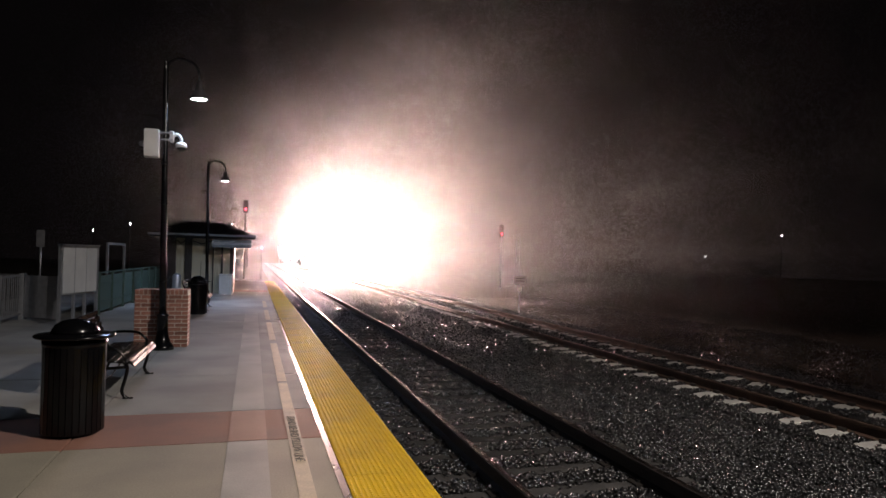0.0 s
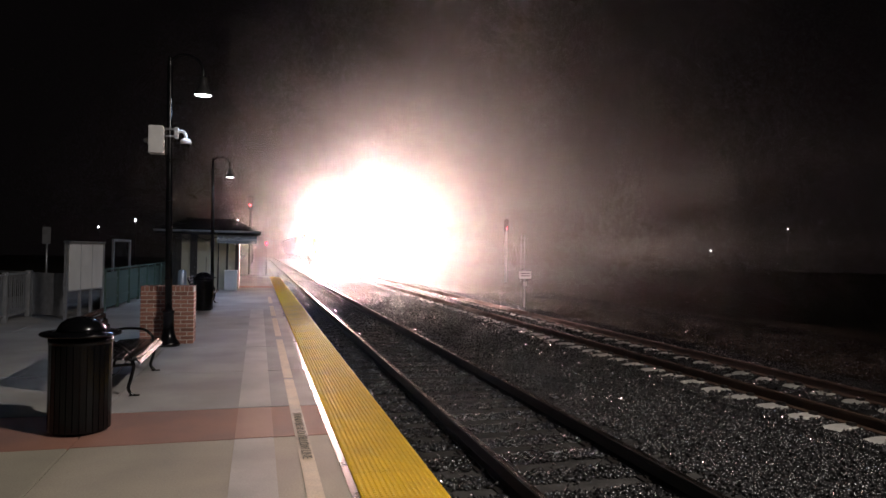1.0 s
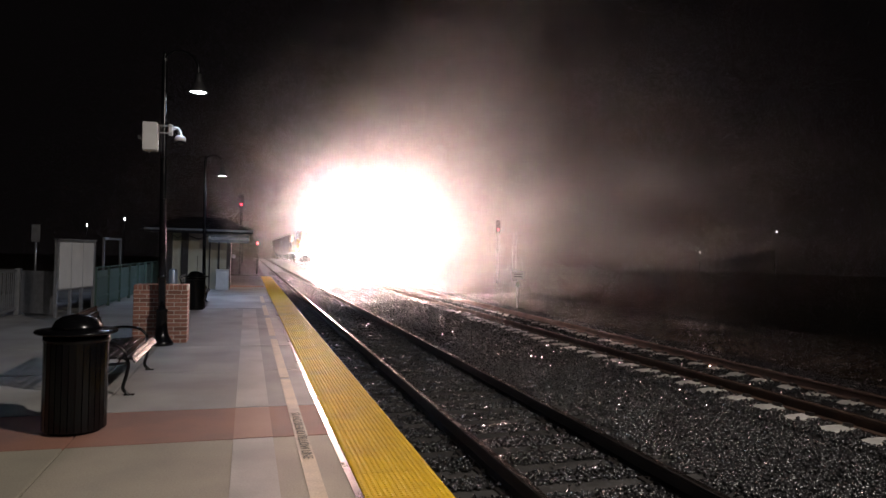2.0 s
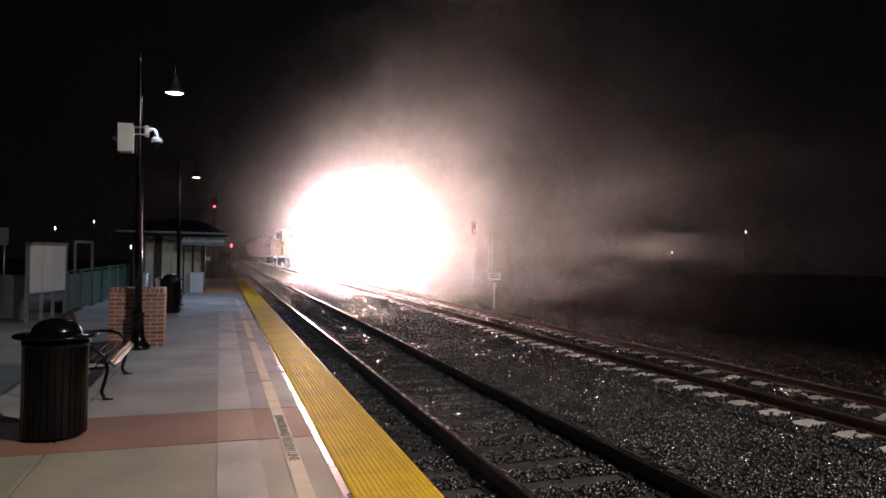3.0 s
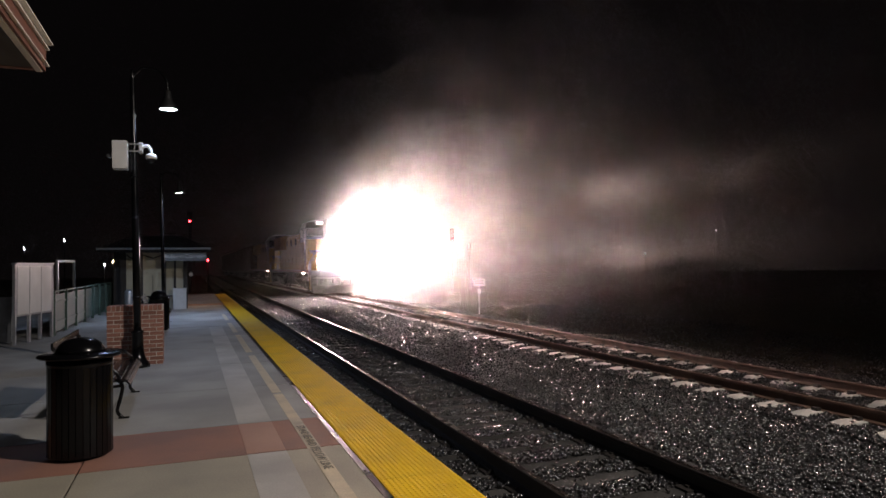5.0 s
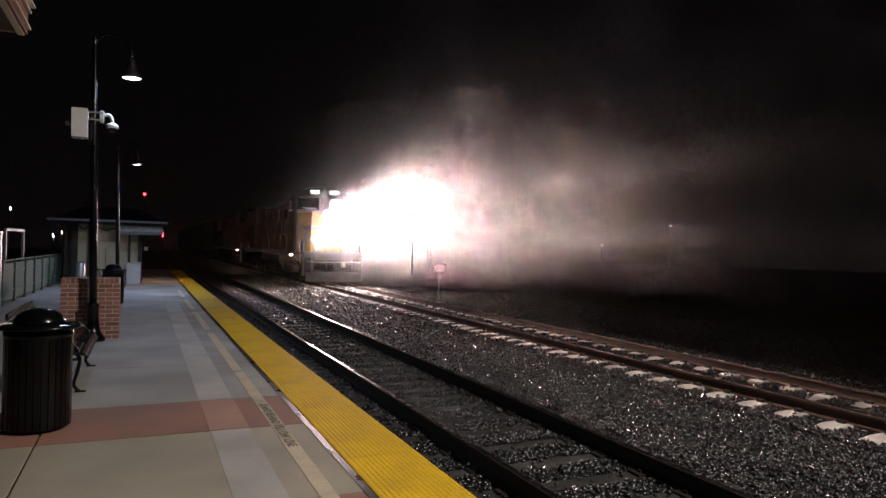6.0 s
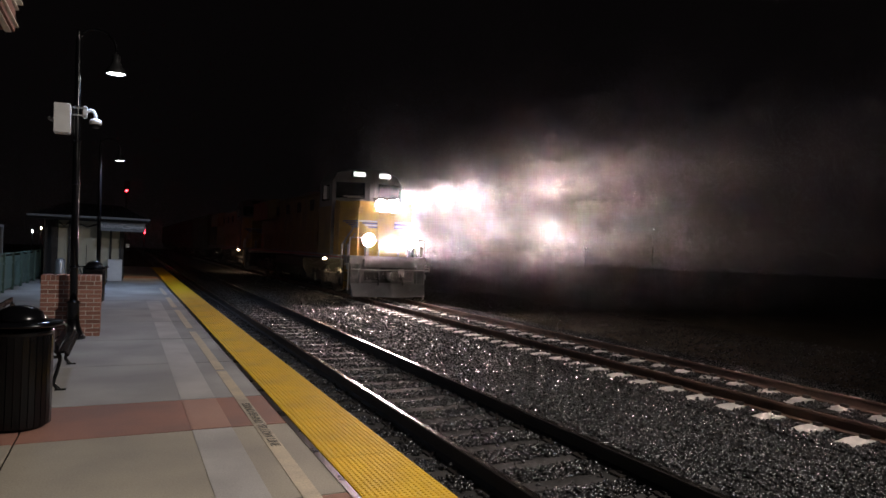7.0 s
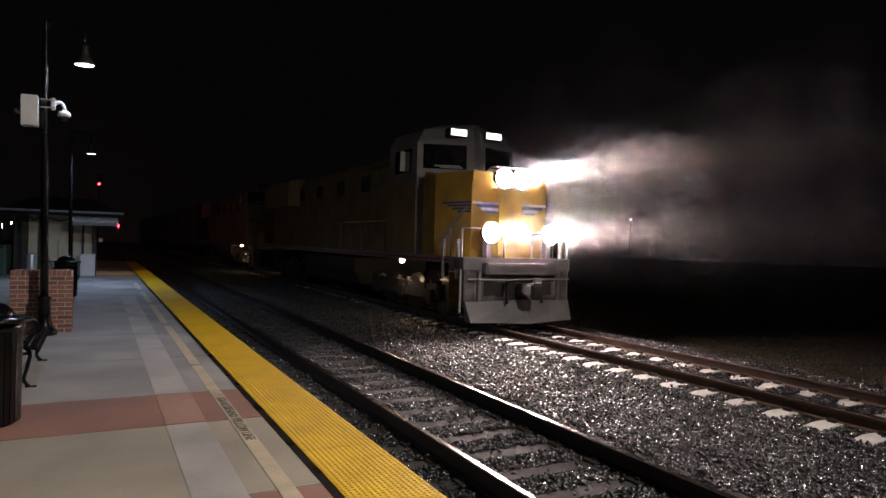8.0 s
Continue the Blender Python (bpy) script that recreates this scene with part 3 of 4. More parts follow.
def railing():
    t = thing("railing", pose(-6.6, 13.6, 0), "grey metal picket railing beside the ramp", "railing")
    for y in (0, 1.5, 3.0, 4.5):
        part("post", boxed(-.05, .05, y - .05, y + .05, 0, 1.1), GALV, t)
    for z in (.12, 1.02):
        part("rail", boxed(-.02, .02, .05, 4.45, z, z + .05), GALV, t)
    for k in range(34):
        y = .16 + k * .13
        if abs(y % 1.5 - .02) > .07:
            part("picket", boxed(-.009, .009, y - .009, y + .009, .17, 1.02), GALV, t)
    part("panel", boxed(-.015, .03, -1.0, -.06, .05, 1.05), GALV, t, "solid grey sheet panel")
    return t


railing()
copy_thing(bpy.data.objects["railing"], pose(-6.6, 18.2, 0, 0, 0, 60))


def sign_post():
    t = thing("sign_post", pose(-7.9, 24.2, 0), "thin steel post with small blank sign", "sign post")
    bm = bmesh.new()
    tube(bm, [(0, 0, 0), (0, 0, 2.28)], .035, 8)
    part("pole", bm, GALV, t)
    part("plate", boxed(-.12, .12, -.05, -.038, 1.75, 2.3), GALV, t)


sign_post()


def cabinet():
    t = thing("utility_cabinet", pose(-2.39, 28.9, 0), "white metal utility cabinet beside the shelter", "cabinet")
    part("body", boxed(-.25, .25, -.2, .2, 0, .80, bevel=.01), CAM_WHITE, t)
    part("top", boxed(-.27, .27, -.22, .22, .80, .83, bevel=.008), CAM_WHITE, t)
    part("door", boxed(-.22, .22, -.212, -.202, .06, .76), CAM_WHITE, t)
    return t


cabinet()


def ash_bin():
    t = thing("ash_bin", pose(-4.1, 27.2, 0), "slim grey metal ash bin", "ash bin")
    bm = bmesh.new()
    lathe(bm, [(.15, 0), (.155, .02), (.155, .78), (.13, .84), (.06, .88), (.02, .885)], 20)
    part("body", bm, GALV, t)


ash_bin()


def shelter():
    t = thing("platform_shelter", pose(0, 29.2, 0), "small cream walled platform shelter with dark posts and roof", "shelter")
    part("wall", boxed(-4.75, -2.24, .3, .42, 0, 2.3), CREAM_WALL, t, "cream painted back wall")
    part("side_wall", boxed(-4.85, -4.75, .3, 3.6, 0, 2.3), CREAM_WALL, t)
    part("side_wall", boxed(-2.24, -2.14, .3, 3.6, 0, 2.3), DARK_WOOD, t)
    for x, w in ((-4.6, .44), (-3.9, .27), (-2.93, .05), (-2.575, .08), (-2.18, .16)):
        part("post", boxed(x - w / 2, x + w / 2, .16, .296, 0, 2.28), DARK_WOOD, t, "dark timber post")
    for x0, x1 in ((-4.36, -4.02), (-3.8, -2.99)):
        bm = bmesh.new()
        tube(bm, [(x0, .2, 2.2), ((x0 + x1) / 2, .2, 2.05), (x1, .2, 2.2)], .025, 6)
        part("brace", bm, DARK_WOOD, t)
    part("wall_groove", boxed(-3.42, -3.40, .285, .299, .3, 1.35), DARK_WOOD, t)
    part("beam", boxed(-5.0, -1.6, .05, .2, 2.28, 2.44), DARK_WOOD, t)
    part("fascia", boxed(-5.25, -1.25, -1.22, -1.16, 2.28, 2.41), ROOF, t)
    part("gutter", boxed(-5.28, -1.22, -1.28, -1.222, 2.36, 2.44, bevel=.012), SIGN_GREY, t)
    bm = bmesh.new()
    v = [bm.verts.new(p) for p in ((-5.25, -1.2, 2.40), (-1.25, -1.2, 2.40), (-1.25, 4.9, 2.46), (-5.25, 4.9, 2.46), (-4.2, .6, 2.98), (-2.3, .6, 2.98), (-2.3, 3.1, 2.98), (-4.2, 3.1, 2.98))]
    for f in ((0, 1, 5, 4), (1, 2, 6, 5), (2, 3, 7, 6), (3, 0, 4, 7), (4, 5, 6, 7), (3, 2, 1, 0)):
        bm.faces.new([v[i] for i in f])
    part("roof", bm, ROOF, t, "dark hipped metal roof")
    lampbody = part("soffit_light", boxed(-1.75, -1.55, 1.9, 2.1, 2.40, 2.44), BLACK_MATT, t, "small warm soffit light")
    part("diffuser", boxed(-1.73, -1.57, 1.92, 2.08, 2.39, 2.398), AMBER_GLOW, lampbody)
    s = part("name_board", boxed(-2.92, -1.40, -1.06, -1.0, 1.92, 2.25, bevel=.008), SIGN_GREY, t, "grey station name board")
    cu = bpy.data.curves.new("lettering", "FONT")
    cu.body, cu.size, cu.extrude, cu.align_x, cu.align_y = "Auburn/Conheim", 0.225, 0.002, "CENTER", "CENTER"
    cu.materials.append(SIGN_TEXT)
    ob = new("lettering", cu)
    ob.parent = s
    ob.matrix_basis = pose(-2.16, -1.064, 2.1, 90, 0, 0)
    part("round_sign", boxed(-2.04, -1.90, .28, .295, 1.3, 1.45, bevel=.005), BOARD_WHITE, t)


shelter()


def near_shelter():
    """The shelter beside the camera, whose eave corner hangs into view."""
    t = thing("waiting_shelter", pose(-2.54, 3.66, 2.60), "reddish brown roofed waiting shelter with pale drip edges", "shelter")
    part("roof", boxed(-4.2, -.02, -7, -.02, .052, .075), ROOF, t, "dark metal roof")
    part("fascia", boxed(-.05, -.012, -7, -.012, -.06, .034), EAVE_RED, t, "reddish brown fascia board")
    part("fascia", boxed(-4.2, -.051, -.05, -.012, -.06, .034), EAVE_RED, t)
    for x, z in ((-.022, -.068), (.0, -.036), (.0, .036), (.012, .064)):
        part("drip_edge", boxed(x - .024, x, -7, x, z, z + .007), EAVE_TRIM, t)
    part("drip_edge", boxed(-4.2, -.026, -.024, 0, .036, .043), EAVE_TRIM, t)
    part("soffit", boxed(-4.2, -.051, -7, -.051, -.058, -.047), DARK_WOOD, t, "dark boarded soffit")
    part("post", boxed(-1.3, -1.12, -2.6, -2.42, -2.6, -.06), EAVE_RED, t)
    part("post", boxed(-1.3, -1.12, -6.5, -6.32, -2.6, -.06), EAVE_RED, t)
    part("back_wall", boxed(-4.2, -4.1, -7, -.3, -2.6, -.06), CREAM_WALL, t)


near_shelter()


def floodlight():
    # unseen mast, added only to carry the stand-in lamp
    t = thing("floodlight_mast", pose(5.05, -.35, 0), "added floodlight mast standing in for unseen station lighting", "floodlight")
    bm = bmesh.new()
    tube(bm, [(0, 0, -.5), (0, 0, 8.25)], .09, 10, .05)
    part("pole", bm, GALV, t)
    part("lamp_head", boxed(-.14, .3, -.1, .3, 8.28, 8.4, bevel=.02), BLACK_MATT, t)


floodlight()

# ---- far along the line ----


def signal(m, h, red, label, mat_pole=GALV):
    t = thing("railway_signal", m, label, "railway signal", "railway signals")
    bm = bmesh.new()
    tube(bm, [(0, 0, 0), (0, 0, h)], .07, 8)
    part("mast", bm, mat_pole, t)
    hd = part("head", boxed(-.22, .22, -.06, .06, h - .35, h + .75, bevel=.04), BLACK_MATT, t, "black signal head")
    for k in range(2):
        bm = bmesh.new()
        disc(bm, .09, pose(0, -.068, h - .05 + k * .4, 90, 0, 0))
        part("lens", bm, RED_GLOW if k == red else BLACK_MATT, hd)
        bm = bmesh.new()
        lathe(bm, [(.11, 0), (.11, .18)], 14, caps=False)
        bmesh.ops.rotate(bm, verts=bm.verts, matrix=Matrix.Rotation(math.pi / 2, 3, "X"))
        bmesh.ops.translate(bm, verts=bm.verts, vec=(0, -.06, h - .05 + k * .4))
        part("hood", bm, BLACK_MATT, hd)
    part("ladder", boxed(.12, .15, .05, .08, 0, h), mat_pole, t)
    return t


signal(pose(-2.06, 60, -.5), 6.1, 0, "tall railway signal showing red beyond the platform", BLACK_MATT)
signal(pose(-2.2, 110, -.5), 3.6, 0, "low distant railway signal showing red", BLACK_MATT)
signal(pose(19.4, 54, -.7), 4.7, 0, "silver railway signal mast beyond the far track")


def relay_mast():
    t = thing("lattice_mast", pose(21.0, 54, -.7), "thin lattice mast with small cabinet", "mast")
    for s in (-1, 1):
        part("upright", boxed(s * .16 - .02, s * .16 + .02, -.02, .02, 0, 4.2), GALV, t)
    for k in range(12):
        part("rung", boxed(-.14, .14, -.012, .012, .3 + k * .32, .33 + k * .32), GALV, t)


relay_mast()


def track_sign():
    t = thing("trackside_sign", pose(9.6, 26.3, -.72), "small white rectangular trackside sign on thin post", "trackside sign")
    bm = bmesh.new()
    tube(bm, [(0, 0, 0), (0, 0, 1.8)], .03, 8)
    part("pole", bm, GALV, t)
    part("plate", boxed(-.27, .27, -.045, -.032, 1.42, 1.74), BOARD_WHITE, t, "white plate with dark lettering bars")
    for z in (1.52, 1.62):
        part("lettering_bar", boxed(-.2, .2, -.05, -.046, z, z + .04), STENCIL, t)
    part("small_plate", boxed(-.08, .08, -.045, -.032, 1.1, 1.3), BOARD_WHITE, t)


track_sign()


def far_lamp(x, y, z, material, r):
    t = thing("distant_lamp", pose(x, y, -.6), "tiny distant lamp on a dark pole", "lamp", "distant lamps")
    bm = bmesh.new()
    tube(bm, [(0, 0, 0), (0, 0, z + .6)], .06, 6)
    part("pole", bm, BLACK_MATT, t)
    bm = bmesh.new()
    lathe(bm, [(r * .3, z + .45), (r, z + .55), (r, z + .65), (r * .3, z + .75)], 10, (0, -.1, 0))
    part("lantern", bm, material, t)


for x, y, z, m, r in ((101.8, 110, 8.0, LED_FAR, .1), (83.6, 110, 3.3, LED_FAR, .1), (-14.5, 80, 4.7, LED_FAR, .045), (-18.2, 80, 3.84, LED_FAR, .045), (-3.7, 80, 5.0, LED_FAR, .045), (-.62, 60, 2.25, RED_GLOW, .07), (-8.9, 70, 2.3, AMBER_GLOW, .05), (-8.5, 60, 1.95, LED_FAR, .035)):
    far_lamp(x, y, z, m, r)


# ---- the train ----


def bogie(parent, y, material=LOCO_DARK, axles=3, r=.52, pitch=1.85, half=1.16):
    """Side frames with axle boxes, and wheels, all on one bogie."""
    span = pitch * (axles - 1)
    for s in (-1, 1):
        bm = bmesh.new()
        prism(bm, [(-.09, .45), (.09, .45), (.09, .85), (-.09, .85)], -span / 2 - .5, span / 2 + .5)
        bmesh.ops.translate(bm, verts=bm.verts, vec=(s * half, y, 0))
        for k in range(axles):
            yy = y - span / 2 + k * pitch
            box(bm, s * half - .16, s * half + .16, yy - .18, yy + .18, .36, .72, bevel=.03)
            for d in (-.34, .34):
                lathe(bm, [(.09, .72), (.09, .95)], 8, (s * (half + .02), yy + d, 0))
        part("bogie_frame", bm, material, parent, "dark bogie side frame with axle boxes")
    for k in range(axles):
        yy = y - span / 2 + k * pitch
        for s in (-1, 1):
            bm = bmesh.new()
            lathe(bm, [(r - .1, -.07), (r, -.06), (r, .04), (r + .025, .05), (r + .025, .07), (r - .1, .07)], 28)
            bmesh.ops.rotate(bm, verts=bm.verts, matrix=Matrix.Rotation(-s * math.pi / 2, 3, "Y"))
            for j in range(5):
                a = j * math.tau / 5
                box(bm, -.03, .03, math.cos(a) * r * .5 - .06, math.cos(a) * r * .5 + .06, math.sin(a) * r * .5 - .06, math.sin(a) * r * .5 + .06)
            part("wheel", bm, STEEL, parent, "worn steel wheel", pose(s * .76, yy, r))


def lamp_unit(parent, x, y, z, r, name):
    """A sealed beam lamp that looks along -y: a deep dark tube, added to narrow the beam, with the filament at its back
    and an oversized glowing ring at its mouth that imitates glare.
    """
    rot = Matrix.Rotation(math.pi / 2, 3, "X")

    def turned(name, prof, material, parent, label="", n=24):
        bm = bmesh.new()
        lathe(bm, prof, n, caps=False)
        bmesh.ops.rotate(bm, verts=bm.verts, matrix=rot)
        bmesh.ops.translate(bm, verts=bm.verts, vec=(x, y + TUBE, z))
        return part(name, bm, material, parent, label)
    can = turned(name, [(.002, -.03), (r + .02, -.03), (r + .02, TUBE - .2), (r + .185, TUBE - .12), (r + .185, TUBE - .014), (r + .004, TUBE - .014), (r + .004, TUBE - .13), (r, TUBE - .13), (r, 0), (.002, 0)], LENS_BLACK, parent)
    bm = bmesh.new()
    disc(bm, r * .7, pose(x, y + TUBE - .01, z - .2 * r, 90, 0, 0))
    part("filament", bm, FILAMENT, can, "brilliant warm white filament")
    turned("glare_ring", [(r + .002, TUBE - .12), (r + .002, TUBE - .001), (r + .08, TUBE - .003), (r + .14, TUBE - .006), (r + .19, TUBE - .012)], GLARE_RING, can, "glowing ring, oversized to imitate lamp glare")


TUBE = 0.40


def locomotive(m, label, lit=True):
    """Length along y, front at y = 0 looking along -y; z from the rail."""
    t = thing("locomotive", m, label, "locomotive", "locomotives")
    W = 1.55
    part("frame", boxed(-W, W, 1.0, 22.2, 1.46, 1.62), LOCO_GREY, t, "grey underframe sill")
    part("sill_stripe", boxed(-W - .004, W + .004, 1.0, 22.2, 1.51, 1.56), LOCO_RED, t, "thin red stripe")
    # nose: chamfered corners, sloping top
    bm = bmesh.new()
    lo = [(-1.52, 2.6), (-1.52, 1.9), (-1.1, .78), (1.1, .78), (1.52, 1.9), (1.52, 2.6)]
    a = [bm.verts.new((x, y, 1.62)) for x, y in lo]
    b = [bm.verts.new((x, y, 3.45)) for x, y in lo]
    c = [bm.verts.new((x * .97, y + (.12 if y < 2 else 0), 3.72 if y < 2 else 3.8)) for x, y in lo]
    for p, q in ((a, b), (b, c)):
        for i in range(5):
            bm.faces.new((p[i], p[i + 1], q[i + 1], q[i])).material_index = 0
    bm.faces.new(c)
    bm.faces.ensure_lookup_table()
    bmesh.ops.delete(bm, geom=[bm.faces[7]], context="FACES")
    bmesh.ops.recalc_face_normals(bm, faces=bm.faces)
    part("nose", bm, LOCO_YELLOW, t, "yellow wide nose with chamfered corners")
    part("nose_door", boxed(-.33, .33, .755, .778, 1.68, 3.0, bevel=.02), LOCO_YELLOW, t)
    # wings on the nose
    for s in (-1, 1):
        for k in range(4):
            part("wing_bar", boxed(*sorted((s * .35, s * (1.09 - .12 * k))), .745, .752, 2.92 - k * .075, 2.975 - k * .075), LOGO_BLUE if k % 2 else LOGO_WHITE, t)
        bm = bmesh.new()
        for k in range(4):
            L = .95 - .17 * k
            z = 2.92 - k * .075
            d = Vector((.42, 1.12, 0)).normalized()
            p0 = Vector((1.1, .778, z))
            n = Vector((d.y, -d.x, 0)) * .006
            q = [p0 + n, p0 + n + d * L, p0 + n + d * L + Vector((0, 0, .05)), p0 + n + Vector((0, 0, .055))]
            bm.faces.new([bm.verts.new((s * v.x, v.y, v.z)) for v in q])
        part("wing", bm, LOGO_BLUE, t, "dark blue wing stripe")
        bm = bmesh.new()
        d = Vector((.42, 1.12, 0)).normalized()
        n = Vector((d.y, -d.x, 0)) * .008
        for drop in (0, .34):
            q = [Vector((1.13, .86, 2.82 - drop)), Vector((1.17, .967, 2.82 - drop)), Vector((1.46, 1.74, 2.02 - drop)), Vector((1.46, 1.74, 1.84 - drop))]
            bm.faces.new([bm.verts.new((s * (v + n).x, (v + n).y, max(1.64, v.z))) for v in q])
        part("chevron", bm, LOCO_GREY, t, "grey slanting stripe")
    # cab, with slanting front corners
    bm = bmesh.new()
    plan = [(-1.52, 4.9), (-1.52, 2.98), (-.1, 2.4), (.1, 2.4), (1.52, 2.98), (1.52, 4.9)]
    rings = [[bm.verts.new((x * k, y + s, z)) for x, y in plan] for z, k, s in ((1.62, 1, 0), (4.62, 1, .06), (5.0, .86, .12), (5.18, .5, .2))]
    for p, q in zip(rings, rings[1:]):
        for i in range(6):
            bm.faces.new((p[i], p[(i + 1) % 6], q[(i + 1) % 6], q[i]))
    bm.faces.new(rings[-1])
    bm.faces.new(rings[0][::-1])
    bmesh.ops.recalc_face_normals(bm, faces=bm.faces)
    cab = part("cab", bm, LOCO_GREY, t, "grey cab with twin windscreens and slanted corners")
    part("cab_side", boxed(-1.532, 1.532, 3.05, 4.88, 1.63, 3.6), HOOD_YELLOW, t, "yellow cab side")
    for s in (-1, 1):
        # the front slants back from the middle on both sides
        p0, d0 = Vector((.1, 2.4, 0)), Vector((1.42, .58, 0))
        n0 = Vector((.58, -1.42, 0)).normalized()

        def pane(name, a0, a1, z0, z1, out, material, label=""):
            bm = bmesh.new()
            ring = [[bm.verts.new((s * v.x, v.y, v.z)) for v in (p0 + d0 * a + n0 * o + Vector((0, .02 * (z - 1.6), z)) for a, z in ((a0, z0), (a1, z0), (a1, z1), (a0, z1)))] for o in (-.03, out)]
            bm.faces.new(ring[1])
            for i in range(4):
                bm.faces.new((ring[0][i], ring[0][(i + 1) % 4], ring[1][(i + 1) % 4], ring[1][i]))
            bmesh.ops.recalc_face_normals(bm, faces=bm.faces)
            return part(name, bm, material, cab, label)
        pane("window_frame", .09, .94, 3.88, 4.64, .012, LOCO_GREY, "grey rubber edged window frame")
        pane("windscreen", .13, .90, 3.93, 4.59, .018, GLASS, "dark slanted windscreen")
        pane("wiper", .25, .7, 4.0, 4.03, .05, LOCO_WHITE)
        pane("sill_plate", .2, .6, 3.96, 3.985, .03, LOCO_WHITE)
        part("side_window", boxed(s * 1.52 - .01, s * 1.52 + .015, 3.4, 4.5, 3.85, 4.5), GLASS, cab)
        part("sunshade", boxed(s * 1.6 - .07, s * 1.6 + .07, 3.8, 3.84, 3.9, 4.45, bevel=.01), LOCO_WHITE, cab, "pale wind deflector")
        n = part("number_board", boxed(*sorted((s * .28, s * .82)), 2.52, 2.8, 4.80, 5.03, bevel=.01), BLACK_MATT, cab)
        part("number_panel", boxed(*sorted((s * .31, s * .79)), 2.507, 2.518, 4.83, 5.00), NUMBER_GLOW if lit else BLACK_MATT, n, "lit white number panel")
        for k in range(4):
            x = s * (.39 + k * .1)
            part("number_bar", boxed(x - .018, x + .018, 2.50, 2.506, 4.87, 4.96), BLACK_MATT, n)
    # hood
    bm = bmesh.new()
    prism(bm, [(-.95, 1.62), (.95, 1.62), (.95, 4.3), (.8, 4.5), (-.8, 4.5), (-.95, 4.3)], 4.9, 19.5)
    hood = part("hood", bm, HOOD_YELLOW, t, "long yellow engine hood with doors")
    for k in range(16):
        y = 5.3 + k * .88
        for s in (-1, 1):
            part("hood_door", boxed(s * .957 - .01, s * .957 + .01, y, y + .8, 1.8, 3.5, bevel=.006), HOOD_YELLOW, hood)
            if k % 3 == 0:
                part("grille", boxed(s * .96 - .015, s * .96 + .015, y, y + .8, 3.62, 4.15), LOCO_DARK, hood)
    part("roof_strip", boxed(-.8, .8, 4.95, 19.4, 4.5, 4.56), LOCO_GREY, t)
    bm = bmesh.new()
    prism(bm, [(-1.5, 3.4), (1.5, 3.4), (1.5, 4.5), (1.1, 4.62), (-1.1, 4.62), (-1.5, 4.5)], 16.6, 21.4)
    part("radiator", bm, HOOD_YELLOW, t, "flared radiator housing")
    part("tail_hood", boxed(-.95, .95, 19.5, 21.3, 1.62, 3.4), HOOD_YELLOW, t)
    for y in (7.4, 10.2):
        part("roof_fan", boxed(-.5, .5, y, y + 1.4, 4.56, 4.72, bevel=.04), LOCO_GREY, t)
    bm = bmesh.new()
    prism(bm, [(-1.35, .95), (-1.1, .45), (1.1, .45), (1.35, .95), (1.35, 1.35), (-1.35, 1.35)], 8.2, 14.4)
    part("fuel_tank", bm, LOCO_DARK, t, "dark fuel tank")
    for y in (4.4, 18.1):
        bogie(t, y)
    # front platform, steps, plow
    part("front_deck", boxed(-W, W, .3, 1.0, 1.32, 1.62, bevel=.015), LOCO_GREY, t)
    part("anticlimber", boxed(-1.05, 1.05, .06, .3, 1.22, 1.5, bevel=.03), LOCO_GREY, t, "grey ribbed anticlimber")
    for k in range(3):
        part("anticlimber_rib", boxed(-1.0, 1.0, .03, .062, 1.25 + k * .08, 1.28 + k * .08), LOCO_GREY, t)
    part("pilot", boxed(-1.5, 1.5, .33, .42, .45, 1.32, bevel=.01), PILOT_GREY, t, "grimy dark grey pilot plate")
    for x in (-.95, .95):
        part("pilot_panel", boxed(x - .3, x + .3, .30, .328, .66, 1.2, bevel=.01), PILOT_GREY, t)
    for k in range(5):
        part("bolt", boxed(-1.4 + k * .7 - .025, -1.4 + k * .7 + .025, .315, .33, 1.24, 1.29), LOCO_GREY, t)
    part("cut_lever", tube(bmesh.new(), [(-1.45, .2, 1.12), (-.4, .16, 1.1), (.3, .16, 1.12), (1.45, .2, 1.12)], .018, 8), LOCO_WHITE, t, "pale uncoupling lever")
    bm = bmesh.new()
    top = [bm.verts.new(p) for p in ((-1.5, .26, .58), (0, .1, .62), (1.5, .26, .58))]
    bot = [bm.verts.new(p) for p in ((-1.45, .06, .12), (0, -.28, .10), (1.45, .06, .12))]
    tb = [bm.verts.new(p) for p in ((-1.5, .32, .58), (0, .32, .62), (1.5, .32, .58))]
    bb = [bm.verts.new(p) for p in ((-1.45, .32, .12), (0, .32, .12), (1.45, .32, .12))]
    for i in range(2):
        bm.faces.new((bot[i], bot[i + 1], top[i + 1], top[i]))
        bm.faces.new((top[i], top[i + 1], tb[i + 1], tb[i]))
        bm.faces.new((bb[i], bb[i + 1], bot[i + 1], bot[i]))
    bm.faces.new((bot[0], top[0], tb[0], bb[0]))
    bm.faces.new((bb[2], tb[2], top[2], bot[2]))
    bmesh.ops.recalc_face_normals(bm, faces=bm.faces)
    part("snow_plow", bm, LOCO_GREY, t, "scuffed pale grey snow plow")
